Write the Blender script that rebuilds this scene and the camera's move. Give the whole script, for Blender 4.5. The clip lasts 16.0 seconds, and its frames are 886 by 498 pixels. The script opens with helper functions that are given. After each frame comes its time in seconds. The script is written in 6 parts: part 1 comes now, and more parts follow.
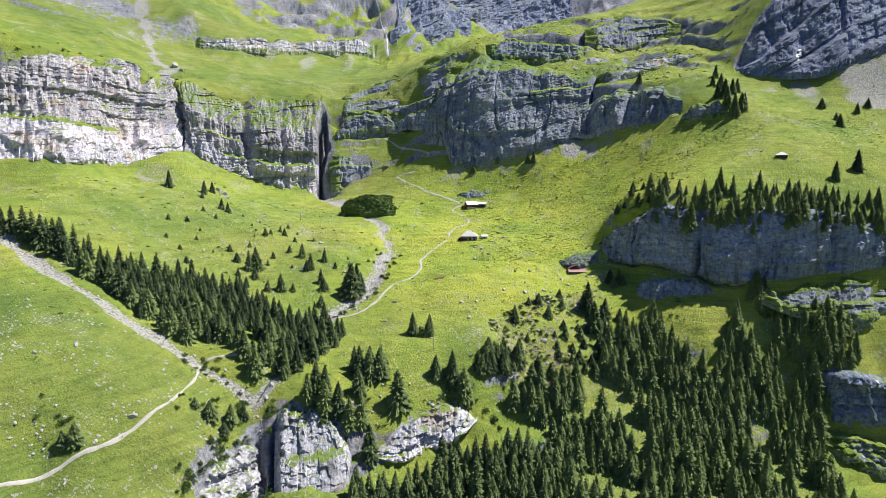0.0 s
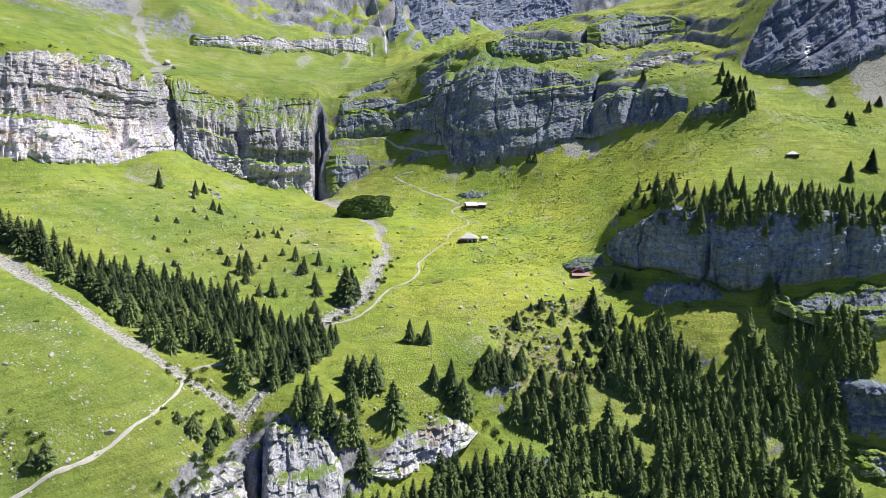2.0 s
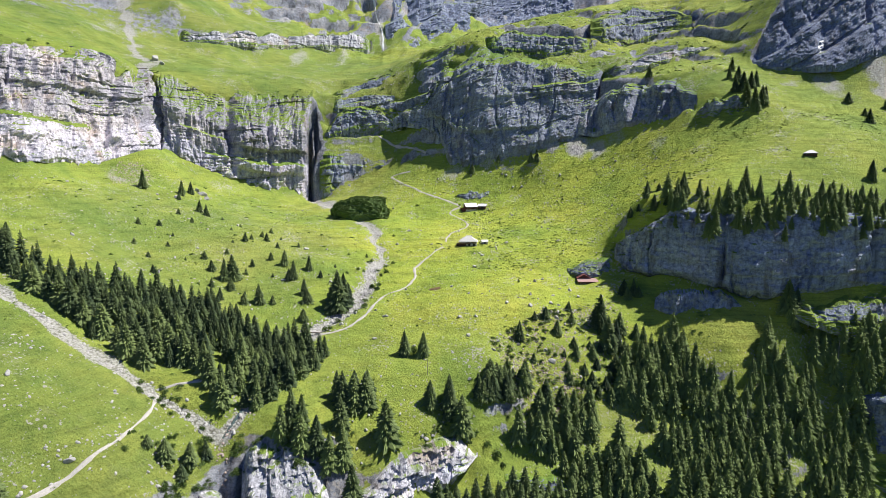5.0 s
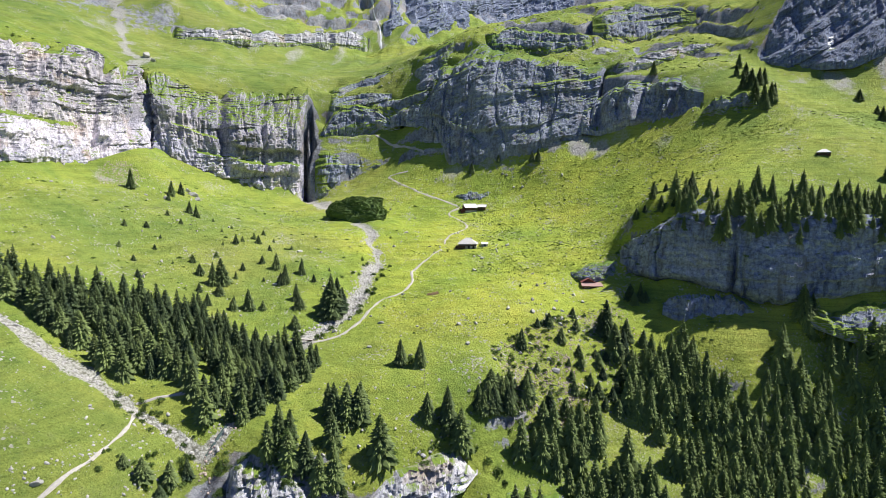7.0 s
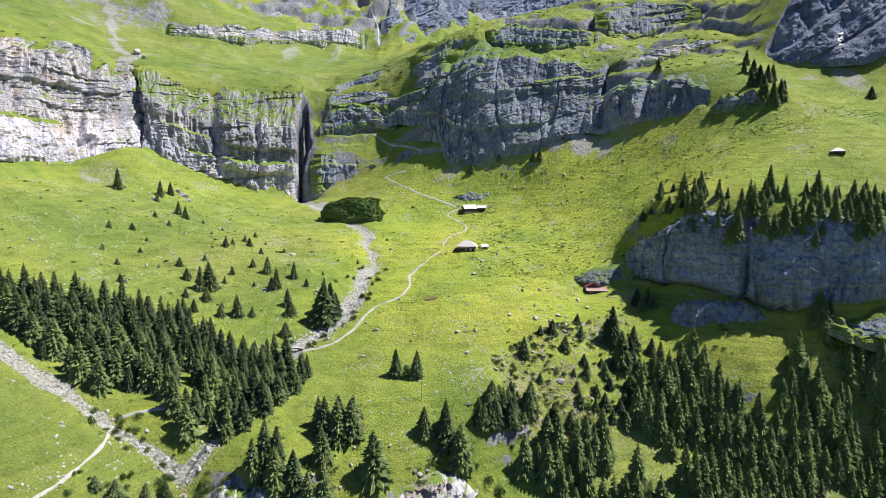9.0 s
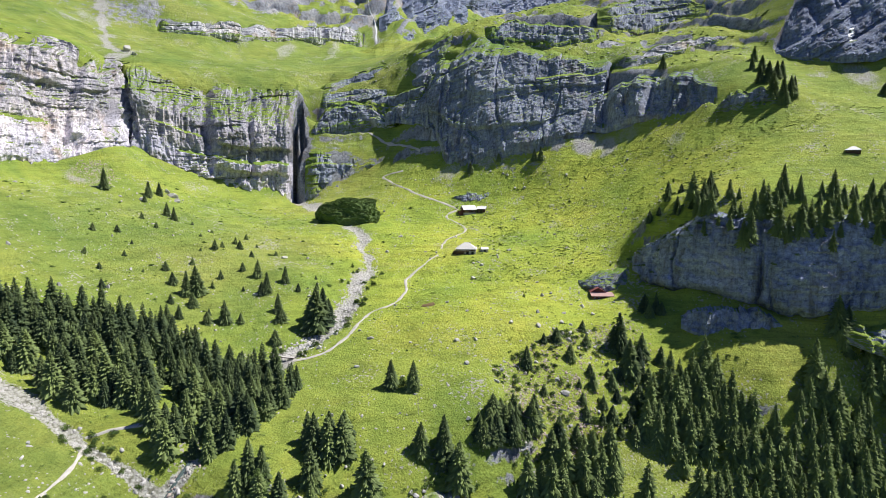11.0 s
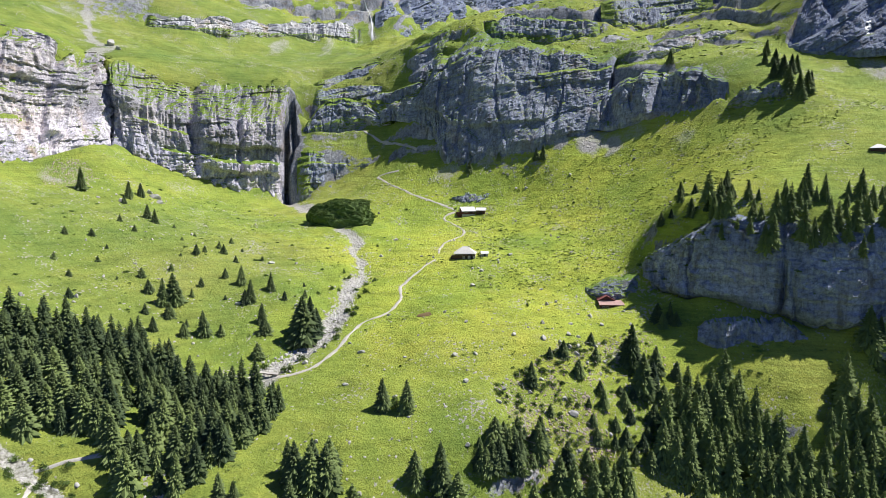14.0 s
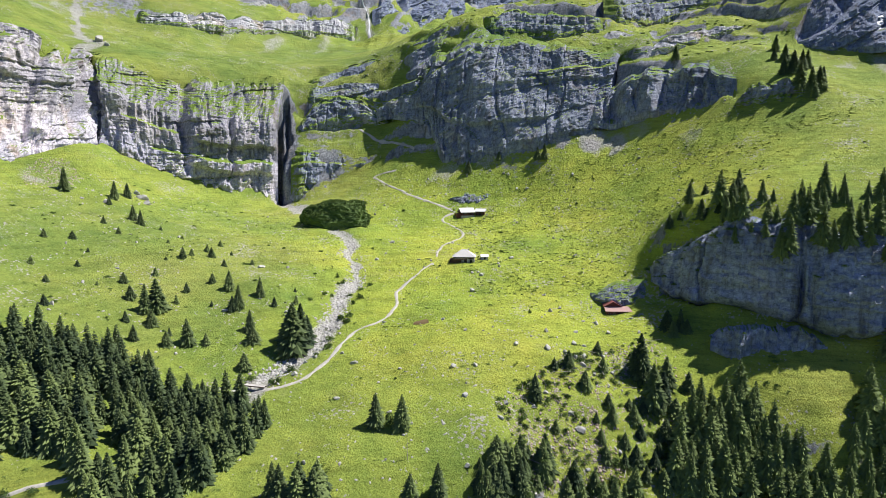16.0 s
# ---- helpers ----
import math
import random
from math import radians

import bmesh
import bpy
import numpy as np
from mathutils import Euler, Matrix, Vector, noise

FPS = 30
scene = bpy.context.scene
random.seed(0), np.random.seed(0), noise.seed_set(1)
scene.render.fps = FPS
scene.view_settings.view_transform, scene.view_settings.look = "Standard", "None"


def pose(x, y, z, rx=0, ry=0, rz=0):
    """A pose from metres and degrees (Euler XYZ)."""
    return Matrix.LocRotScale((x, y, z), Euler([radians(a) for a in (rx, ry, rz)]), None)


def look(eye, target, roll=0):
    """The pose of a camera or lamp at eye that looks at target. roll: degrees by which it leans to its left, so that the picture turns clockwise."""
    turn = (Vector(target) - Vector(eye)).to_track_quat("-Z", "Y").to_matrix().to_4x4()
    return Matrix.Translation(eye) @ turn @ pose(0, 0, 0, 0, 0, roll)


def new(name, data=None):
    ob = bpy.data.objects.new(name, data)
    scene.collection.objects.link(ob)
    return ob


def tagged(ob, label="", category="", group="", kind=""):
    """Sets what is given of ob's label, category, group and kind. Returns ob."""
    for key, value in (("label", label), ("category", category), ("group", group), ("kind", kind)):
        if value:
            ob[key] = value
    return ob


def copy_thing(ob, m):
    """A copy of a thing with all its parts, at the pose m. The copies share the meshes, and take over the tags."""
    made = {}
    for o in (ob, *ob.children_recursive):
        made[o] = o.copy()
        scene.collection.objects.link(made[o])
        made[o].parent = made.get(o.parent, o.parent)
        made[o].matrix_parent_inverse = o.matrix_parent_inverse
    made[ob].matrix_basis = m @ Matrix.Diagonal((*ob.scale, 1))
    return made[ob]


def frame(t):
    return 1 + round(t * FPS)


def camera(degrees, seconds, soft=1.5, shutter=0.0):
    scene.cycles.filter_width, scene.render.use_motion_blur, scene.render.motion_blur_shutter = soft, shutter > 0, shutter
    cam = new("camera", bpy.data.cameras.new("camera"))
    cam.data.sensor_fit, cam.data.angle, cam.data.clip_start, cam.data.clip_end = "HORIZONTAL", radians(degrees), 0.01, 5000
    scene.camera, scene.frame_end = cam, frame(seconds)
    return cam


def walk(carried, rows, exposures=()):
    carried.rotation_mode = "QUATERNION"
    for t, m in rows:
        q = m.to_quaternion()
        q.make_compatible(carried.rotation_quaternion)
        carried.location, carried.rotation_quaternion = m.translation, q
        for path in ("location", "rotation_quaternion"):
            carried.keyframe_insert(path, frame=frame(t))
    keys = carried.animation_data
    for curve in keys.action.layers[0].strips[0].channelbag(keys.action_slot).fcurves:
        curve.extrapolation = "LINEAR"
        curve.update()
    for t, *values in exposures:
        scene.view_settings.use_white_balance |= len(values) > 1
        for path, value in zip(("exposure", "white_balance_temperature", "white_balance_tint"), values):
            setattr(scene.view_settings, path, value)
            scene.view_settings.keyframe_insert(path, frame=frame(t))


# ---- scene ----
# The drone flies level and straight ahead, with the camera tipped a little down.
EYE, TILT, SPEED = 100.0, -6.9, 6.0
AHEAD = Vector((0.0371, 1.0, 0.1205)).normalized()
cam = camera(73.7, 16.0, soft=0.65)


def flight(t):
    s = t / 16
    p = AHEAD * SPEED * t
    yaw, pitch, roll = -0.366 * s - 0.28 * s * s, 0.06 * s - 0.045 * s * s, -0.06 * s + 0.142 * s * s
    return pose(0, 0, EYE, TILT) @ pose(p.x, p.y, p.z, 90 + pitch, roll, yaw)


walk(cam, [(t, flight(t)) for t in range(17)])

# ---- light ----
SUN_AZ, SUN_EL = 15.0, 56.0  # degrees from +x towards +y; above the horizon
world = bpy.data.worlds.new("alpine_sky")
scene.world = world
world.use_nodes = True
wn = world.node_tree.nodes
sky = wn.new("ShaderNodeTexSky")
sky.sky_type, sky.sun_disc = "NISHITA", False
sky.sun_elevation, sky.sun_rotation = radians(SUN_EL), radians(90 - SUN_AZ)
sky.altitude, sky.air_density, sky.dust_density, sky.ozone_density = 1700, 1.0, 0.3, 4.0
wn["Background"].inputs["Strength"].default_value = 0.040
tint = wn.new("ShaderNodeMix")
tint.data_type, tint.blend_type = "RGBA", "MULTIPLY"
tint.inputs[0].default_value, tint.inputs[7].default_value = 1.0, (0.80, 0.97, 1.50, 1)  # a deep blue mountain sky
world.node_tree.links.new(sky.outputs[0], tint.inputs[6])
world.node_tree.links.new(tint.outputs[2], wn["Background"].inputs["Color"])
sun = new("sun", bpy.data.lights.new("sun", "SUN"))
sun.data.energy, sun.data.angle, sun.data.color = 4.9, radians(0.53), (1.0, 0.958, 0.905)
to_sun = Vector((math.cos(radians(SUN_AZ)) * math.cos(radians(SUN_EL)), math.sin(radians(SUN_AZ)) * math.cos(radians(SUN_EL)), math.sin(radians(SUN_EL))))
sun.matrix_world = look(to_sun * 900 + Vector((0, 300, 0)), (0, 300, 0))
scene.view_settings.exposure = 0.41


# ---- noise ----
def hash3(ix, iy, iz, seed):
    h = (ix * 374761393 + iy * 668265263 + iz * 2147483647 + seed * 1274126177) & 0xFFFFFFFF
    h = ((h ^ (h >> 13)) * 1274126177) & 0xFFFFFFFF
    return ((h ^ (h >> 16)) & 0xFFFF) / 32767.5 - 1.0


def vnoise(x, y, z=0.0, seed=0):
    """Smooth value noise in -1..1 on numpy arrays."""
    x, y, z = np.broadcast_arrays(np.asarray(x, float), np.asarray(y, float), np.asarray(z, float))
    ix, iy, iz = (np.floor(a).astype(np.int64) for a in (x, y, z))
    fx, fy, fz = x - ix, y - iy, z - iz
    fx, fy, fz = (a * a * a * (a * (a * 6 - 15) + 10) for a in (fx, fy, fz))
    total = 0.0
    for dx in (0, 1):
        for dy in (0, 1):
            for dz in (0, 1):
                w = (fx if dx else 1 - fx) * (fy if dy else 1 - fy) * (fz if dz else 1 - fz)
                total = total + w * hash3(ix + dx, iy + dy, iz + dz, seed)
    return total


def fbm(x, y, z=0.0, octaves=4, seed=0):
    total, amp, k = 0.0, 1.0, 1.0
    for o in range(octaves):
        total = total + amp * vnoise(x * k, y * k, np.asarray(z) * k, seed + o * 17)
        amp, k = amp * 0.5, k * 2.03
    return total / 1.9


def smooth(a, b, x):
    t = np.clip((x - a) / (b - a), 0, 1)
    return t * t * (3 - 2 * t)


# ---- landform lines: foot and rim of each cliff, beds of the streams, breaks of slope ----
WEST_CLIFF_FOOT = [(-285, 333, 108), (-259, 349, 110), (-242, 354, 111), (-232, 361, 113), (-225, 384, 112), (-212, 404, 109), (-198, 420,
    117), (-192, 434, 120), (-194, 452, 121)]
WEST_CLIFF_RIM = [(-305, 358, 187), (-274, 378, 185), (-261, 401, 184), (-245, 423, 182), (-225, 445, 179), (-213, 456, 173), (-218, 483,
    178), (-227, 504, 182)]
WEST_WALL_FOOT = [(-207, 454, 122), (-194, 452, 121), (-182, 453, 113), (-164, 464, 104), (-141, 483, 96), (-116, 501, 92), (-105, 505, 87)]
WEST_WALL_RIM = [(-228, 490, 175), (-210, 486, 175), (-192, 498, 171), (-166, 516, 166), (-136, 532, 165), (-108, 547, 170)]
EAST_CLIFF_FOOT = [(88, 330, 62), (93, 319, 56), (100, 309, 56), (111, 302, 57), (123, 295, 54), (133, 287, 52), (144, 283, 51), (168, 282,
    53), (198, 286, 55), (220, 290, 58), (263, 298, 61)]
EAST_CLIFF_RIM = [(89, 332, 63), (96.0, 322.7, 72.3), (102.4, 315.2, 77.3), (108.8, 309.7, 82.4), (114.4, 307.1, 85.3), (132.0, 297.3, 83.4), (157.8, 291.1, 82.4), (180.7, 289.7, 82.3), (199.0, 290.6, 80.3), (219.7, 291.6, 77.3), (263.0, 299.4, 75.4)]
MIDDLE_CLIFF_FOOT = [(-42, 537, 141), (-29, 530, 144), (-11, 520, 143), (5, 502, 129), (11, 488, 114), (25, 480, 113), (48, 475, 119), (78,
    472, 128), (98, 471, 131), (116, 482, 142)]
MIDDLE_CLIFF_RIM = [(-43, 542, 151), (-31, 540, 154), (-12, 533, 162), (8, 549, 189), (33, 547, 206), (72, 527, 194), (96, 516, 189), (112, 510, 183), (130, 508, 181)]
MOUND_UPPER_FOOT = [(-102, 534, 131), (-88, 534, 137), (-68, 539, 142), (-48, 538, 142), (-31, 532, 139)]
MOUND_UPPER_RIM = [(-102, 547, 155), (-88, 547, 157), (-69, 549, 159), (-48, 547, 157), (-31, 539, 154)]
MOUND_LOWER_FOOT = [(-96, 502, 83), (-87, 504, 90), (-70, 510, 98), (-55, 511, 104), (-43, 513, 108)]
MOUND_LOWER_RIM = [(-98, 518, 119), (-87, 519, 120), (-70, 518, 116), (-56, 515, 112), (-43, 515, 113)]
BUTTRESS_FOOT = [(97, 474, 134), (114, 471, 133), (123, 467, 136), (132, 460, 140), (146, 450, 140), (161, 438, 141), (169, 428, 141)]
BUTTRESS_RIM = [(100, 483, 148), (112, 484, 154), (124, 483, 163), (140, 482, 172), (152, 472, 168), (163, 459, 166), (171, 436, 154)]
SPUR_BAND_FOOT = [(165, 427, 139), (175, 419, 140), (185, 411, 141), (201, 404, 143)]
SPUR_BAND_RIM = [(165, 429, 148), (176, 421, 149), (187, 415, 152), (202, 407, 149)]
PALE_BAND_FOOT = [(134, 494, 181), (159, 496, 185), (189, 503, 194), (214, 508, 202)]
PALE_BAND_RIM = [(136, 501, 189), (162, 505, 194), (192, 511, 202), (217, 515, 209)]
CREST_BAND_FOOT = [(39, 553, 210), (64, 544, 206), (87, 533, 200), (106, 530, 202), (124, 534, 206)]
CREST_BAND_RIM = [(40, 565, 222), (65, 561, 226), (89, 549, 219), (108, 542, 216), (126, 544, 215)]
HIGH_BAND_FOOT = [(128, 546, 220), (140, 548, 214), (170, 563, 217), (197, 567, 227), (219, 565, 234)]
HIGH_BAND_RIM = [(132, 565, 234), (148, 582, 246), (181, 605, 258), (208, 603, 255), (224, 578, 244)]
NORTH_CLIFF_FOOT = [(224, 468, 180), (238, 460, 177), (256, 447, 175), (271, 444, 176), (286, 443, 183), (324, 447, 197), (385, 456, 206)]
NORTH_CLIFF_RIM = [(230, 475, 194), (246, 486, 220), (265, 493, 245), (294, 492, 266), (319, 490, 274), (352, 495, 280), (420, 506, 289)]
FAR_WALL_FOOT = [(-65, 760, 242), (-32, 780, 257), (4, 817, 276), (57, 932, 312), (142, 1053, 353), (288, 1133, 386)]
FAR_WALL_RIM = [(-76, 889, 370), (-37, 911, 384), (14, 943, 403), (94, 1070, 453), (176, 1166, 494), (303, 1209, 520)]
UPPER_BAND_FOOT = [(-252, 620, 231), (-223, 628, 232), (-191, 657, 235), (-160, 708, 244), (-127, 744, 252), (-84, 764, 251)]
UPPER_BAND_RIM = [(-257, 634, 244), (-228, 642, 245), (-195, 673, 250), (-164, 726, 259), (-130, 762, 269), (-86, 782, 271)]
HUT_BAND_FOOT = [(64, 331, 53), (71, 324, 52), (80, 322, 52), (90, 322, 54), (98, 322, 59)]
HUT_BAND_RIM = [(67, 335, 56), (72, 331, 57), (81, 329, 58), (93, 331, 62), (102, 331, 65)]
SHADE_BAND_FOOT = [(97, 290, 43), (106, 288, 42), (115, 286, 42), (124, 284, 42), (132, 282, 42)]
SHADE_BAND_RIM = [(98, 292, 46), (107, 291, 49), (116, 289, 49), (125, 287, 49), (133, 284, 46)]
CORNER_BAND_FOOT = [(150, 274, 43), (163, 272, 39), (176, 271, 37), (193, 272, 35), (211, 275, 34), (236, 279, 36)]
CORNER_BAND_RIM = [(152, 279, 48), (167, 279, 46), (181, 281, 49), (199, 283, 50), (217, 286, 50), (243, 290, 51)]
CORNER_LOW_FOOT = [(168, 254, -4), (177, 252, -6), (187, 251, -7), (196, 251, -7), (216, 252, -8), (240, 256, -8)]
CORNER_LOW_RIM = [(170, 258, 14), (179, 256, 14), (188, 255, 13), (198, 255, 11), (218, 257, 12), (242, 261, 13)]
CORNER_STEP_FOOT = [(166, 242, -16), (176, 241, -19), (185, 238, -24), (192, 236, -26), (212, 236, -28)]
CORNER_STEP_RIM = [(167, 247, -9), (178, 246, -11), (187, 243, -15), (193, 241, -17), (214, 242, -18)]
FLANK_FOOT = [(-95, 549, 158), (-70, 554, 160), (-48, 547, 157), (-31, 540, 154), (-12, 533, 161), (6, 545, 183)]
FLANK_RIM = [(-97, 561, 171), (-77, 574, 181), (-45, 579, 193), (-12, 563, 202), (16, 568, 217)]
GORGE_WEST_FOOT = [(-76, 172, -10), (-69, 176, -14), (-65, 186, -16), (-63, 197, -8)]
GORGE_WEST_RIM = [(-79, 180, 4), (-73, 186, 5), (-69, 195, 6), (-67, 203, 5)]
GORGE_SIDE_FOOT = [(-57, 185, -6), (-48, 181, -5), (-40, 183, -4), (-33, 188, -1), (-31, 195, 3)]
GORGE_SIDE_RIM = [(-62, 206, 13), (-57, 207, 17), (-50, 208, 17), (-42, 206, 15), (-36, 203, 10)]
LOWER_BAND_FOOT = [(10, 213, -3), (23, 216, -3), (36, 218, -5), (49, 220, -8)]
LOWER_BAND_RIM = [(10, 218, 0), (24, 222, 0), (37, 223, -2), (50, 225, -5)]
SLAB_FOOT = [(12, 454, 87), (28, 452, 86), (45, 452, 88)]
SLAB_RIM = [(12, 457, 91), (29, 457, 90), (45, 457, 91)]
HIGH_GULLY = [(-340, 689, 303), (-310, 634, 265), (-277, 580, 230), (-261, 553, 213), (-237, 523, 191)]
HIGH_FALL = [(-94, 866, 344), (-81, 818, 302), (-73, 787, 276), (-68, 762, 250)]
NORTH_FALL = [(268, 455, 196), (265, 452, 191), (263, 450, 186)]
CORNER_FALL = [(190, 255, 12), (190, 253, 4), (190, 251, -6)]
STREAM = [(-69, 211, 19), (-62, 223, 26), (-60, 250, 30), (-56, 279, 34), (-42, 297, 40), (-38, 321, 46), (-32, 359, 55), (-44, 407, 69),
    (-66, 450, 77), (-90, 486, 82), (-102, 503, 84)]
WEST_GULLY = [(-282, 302, 96), (-193, 257, 75), (-172, 246, 65), (-144, 233, 56), (-122, 226, 44), (-100, 220, 33), (-92, 216, 29), (-81,
    214, 24), (-72, 211, 20)]
WEST_PASTURE = [(-194, 339, 93), (-184, 399, 98), (-172, 403, 94), (-211, 306, 90), (-204, 272, 83), (-131, 356, 72), (-107, 352, 68), (-86,
    360, 62), (-62, 381, 65), (-154, 266, 68), (-67, 332, 58), (-100, 313, 53), (-76, 316, 50), (-147, 316, 65), (-124, 235, 42), (-96, 256,
    39), (-79, 283, 38), (-64, 295, 42), (-81, 226, 33), (-116, 264, 48)]
FRONT_PASTURE = [(-138, 207, 48), (-121, 206, 42), (-102, 206, 34), (-124, 176, 35), (-106, 172, 18), (-108, 170, 23), (-93, 185, 23),
    (-120, 165, 13), (-125, 171, 31), (-169, 222, 60), (-150, 195, 46), (-133, 171, 35), (-126, 160, 23), (-122, 154, 12), (-96, 162, 8),
    (-79, 172, 2), (-73, 188, 5), (-85, 197, 21), (-72, 199, 12), (-179, 185, 48), (-141, 141, 20)]
GORGE_LIP = [(-67, 204, 10), (-64, 197, 0), (-62, 192, -10), (-56, 197, 8), (-48, 188, 3), (-36, 201, 7), (-46, 205, 16), (-47, 213, 23),
    (-34, 210, 16), (-43, 174, -3), (-28, 206, 9)]
OUTCROP_RIM = [(-27, 209, 10), (-14, 215, 10), (4, 226, 12), (16, 228, 12)]
OUTCROP_FOOT = [(-27, 200, 1), (-13, 206, -1), (-3, 212, 1), (14, 219, 6)]
LOWER_BAND = [(10, 219, -1), (24, 222, -1), (37, 223, -2), (49, 225, -5), (12, 211, -4), (25, 213, -5), (47, 217, -8), (27, 230, 4), (-31,
    184, -5), (3, 192, -10), (44, 200, -14), (98, 207, -22), (148, 219, -24), (182, 229, -30), (39, 176, -24)]
MEADOW = [(-16, 212, 15), (-5, 222, 18), (-28, 226, 21), (-12, 256, 34), (4, 236, 25), (21, 247, 33), (4, 264, 37), (5, 296, 47), (39, 286,
    45), (27, 322, 52), (16, 366, 61), (24, 441, 78), (56, 452, 91), (-2, 404, 67), (-14, 342, 52), (-13, 295, 42), (-41, 494, 99), (-26,
    430, 73), (-11, 473, 93), (23, 476, 106), (-22, 239, 29), (36, 250, 20), (52, 263, 27), (27, 236, 15)]
EAST_MEADOW = [(102, 339, 88), (98, 340, 80), (111, 331, 90), (91, 343, 65), (72, 320, 48), (75, 295, 42), (70, 337, 56), (56, 354, 61),
    (96, 361, 71), (83, 402, 75), (114, 434, 106), (129, 405, 102), (151, 384, 112), (106, 353, 85), (129, 342, 95), (72, 278, 30), (89,
    290, 37)]
EAST_SPUR = [(190, 335, 111), (167, 342, 109), (147, 333, 104), (155, 317, 95), (184, 314, 95), (214, 314, 94), (235, 315, 92), (262, 395,
    136), (281, 408, 146), (193, 400, 141), (222, 419, 152), (263, 442, 169), (237, 385, 134), (255, 344, 114), (306, 417, 152), (220, 333,
    108), (324, 375, 123)]
EAST_FOREST = [(99, 295, 42), (118, 292, 46), (115, 285, 42), (137, 284, 46), (136, 276, 38), (122, 266, 29), (108, 278, 34), (147, 276,
    40), (174, 283, 50), (171, 275, 37), (201, 277, 36), (192, 262, 15), (96, 275, 26), (104, 261, 14), (119, 245, -3), (74, 226, -5), (100,
    218, -17), (153, 256, 1), (159, 268, 15), (164, 253, -4), (181, 247, -16), (66, 249, 10), (52, 240, 4), (201, 258, 2), (241, 265, -1),
    (254, 284, 32)]
UPPER_PASTURE = [(-353, 551, 242), (-312, 550, 231), (-310, 446, 204), (-275, 454, 194), (-296, 580, 230), (-257, 536, 200), (-232, 525,
    195), (-208, 555, 194), (-226, 630, 233), (-189, 647, 222), (-174, 617, 205), (-175, 676, 236), (-126, 606, 198), (-148, 712, 240),
    (-122, 744, 257), (-96, 733, 237), (-89, 585, 189), (-62, 711, 229), (-88, 764, 254)]
UPPER_SLOPE = [(-268, 652, 278), (-227, 746, 286), (-164, 808, 315), (-231, 644, 244), (-178, 691, 250), (-124, 761, 273), (-322, 634, 262),
    (-418, 675, 352), (-352, 804, 413), (-193, 949, 454), (-489, 543, 255), (-564, 636, 364)]
BACK_WALL = [(-74, 770, 262), (-84, 817, 301), (-40, 794, 292), (-31, 765, 261), (-13, 803, 281), (28, 828, 286), (76, 964, 324), (78, 994,
    364), (142, 1059, 358), (219, 1102, 386), (-20, 922, 396), (120, 1134, 484), (285, 1176, 498)]
CREST = [(-48, 617, 206), (-12, 562, 205), (16, 571, 220), (46, 582, 235), (85, 589, 241), (117, 587, 246), (163, 619, 265), (238, 657,
    287), (34, 560, 221), (100, 548, 220), (127, 544, 216), (172, 593, 242), (222, 546, 238), (233, 518, 217), (189, 506, 198), (196, 460,
    179), (165, 498, 187), (73, 541, 208), (266, 563, 256), (285, 672, 327)]
FAR_RING = [(-900, 900, 620), (-300, 1300, 660), (400, 1500, 720), (1000, 1100, 640), (1000, 500, 520), (800, 200, 330), (500, 100, 120),
    (-700, 300, 420), (-500, 100, 190), (-350, 0, 60), (0, 0, -70), (300, 0, -20), (0, -400, -180), (-600, -400, 160), (600, -400, 160),
    (1800, 300, 600), (-1800, 300, 600), (0, 2600, 800), (0, -1800, -260), (1500, 2000, 800), (-1500, 2000, 800), (450, 300, 80), (520, 420, 230)]


def along(line, step):
    """Points every step metres along a line."""
    out = []
    for a, b in zip(line[:-1], line[1:]):
        a, b = np.array(a, float), np.array(b, float)
        n = max(1, int(np.linalg.norm(b - a) / step))
        out += [a + (b - a) * k / n for k in range(n)]
    return out + [np.array(line[-1], float)]


def retreat(foot, rim, back):
    """The rim line moved back from the foot by so many metres, for the ground behind a cliff's face."""
    out = []
    for p in rim:
        q = np.array(p, float)
        near = min(foot, key=lambda o: (o[0] - p[0]) ** 2 + (o[1] - p[1]) ** 2)
        d = q[:2] - np.array(near[:2], float)
        q[:2] += back * d / (np.linalg.norm(d) + 1e-6)
        out.append(q)
    return out


CONTROL = []
for line in (WEST_CLIFF_FOOT, MOUND_UPPER_FOOT, MOUND_UPPER_RIM, MOUND_LOWER_FOOT, MOUND_LOWER_RIM, WEST_WALL_FOOT, WEST_WALL_RIM, EAST_CLIFF_FOOT, CORNER_LOW_FOOT, CORNER_LOW_RIM, MIDDLE_CLIFF_FOOT, BUTTRESS_FOOT, BUTTRESS_RIM, SPUR_BAND_FOOT, SPUR_BAND_RIM, PALE_BAND_FOOT, PALE_BAND_RIM,
             UPPER_BAND_FOOT, UPPER_BAND_RIM, CREST_BAND_FOOT, CREST_BAND_RIM, HIGH_BAND_FOOT, HIGH_BAND_RIM, NORTH_CLIFF_FOOT, WEST_CLIFF_RIM, retreat(EAST_CLIFF_FOOT, EAST_CLIFF_RIM, 8), MIDDLE_CLIFF_RIM,
             NORTH_CLIFF_RIM, STREAM, WEST_GULLY, OUTCROP_RIM, OUTCROP_FOOT):
    CONTROL += along(line, 10)
for line in (WEST_PASTURE, FRONT_PASTURE, GORGE_LIP, LOWER_BAND, MEADOW, EAST_MEADOW, EAST_SPUR, EAST_FOREST, UPPER_PASTURE, UPPER_SLOPE,
             BACK_WALL, CREST, FAR_RING):
    CONTROL += [np.array(p, float) for p in line]
CONTROL = np.array(CONTROL)


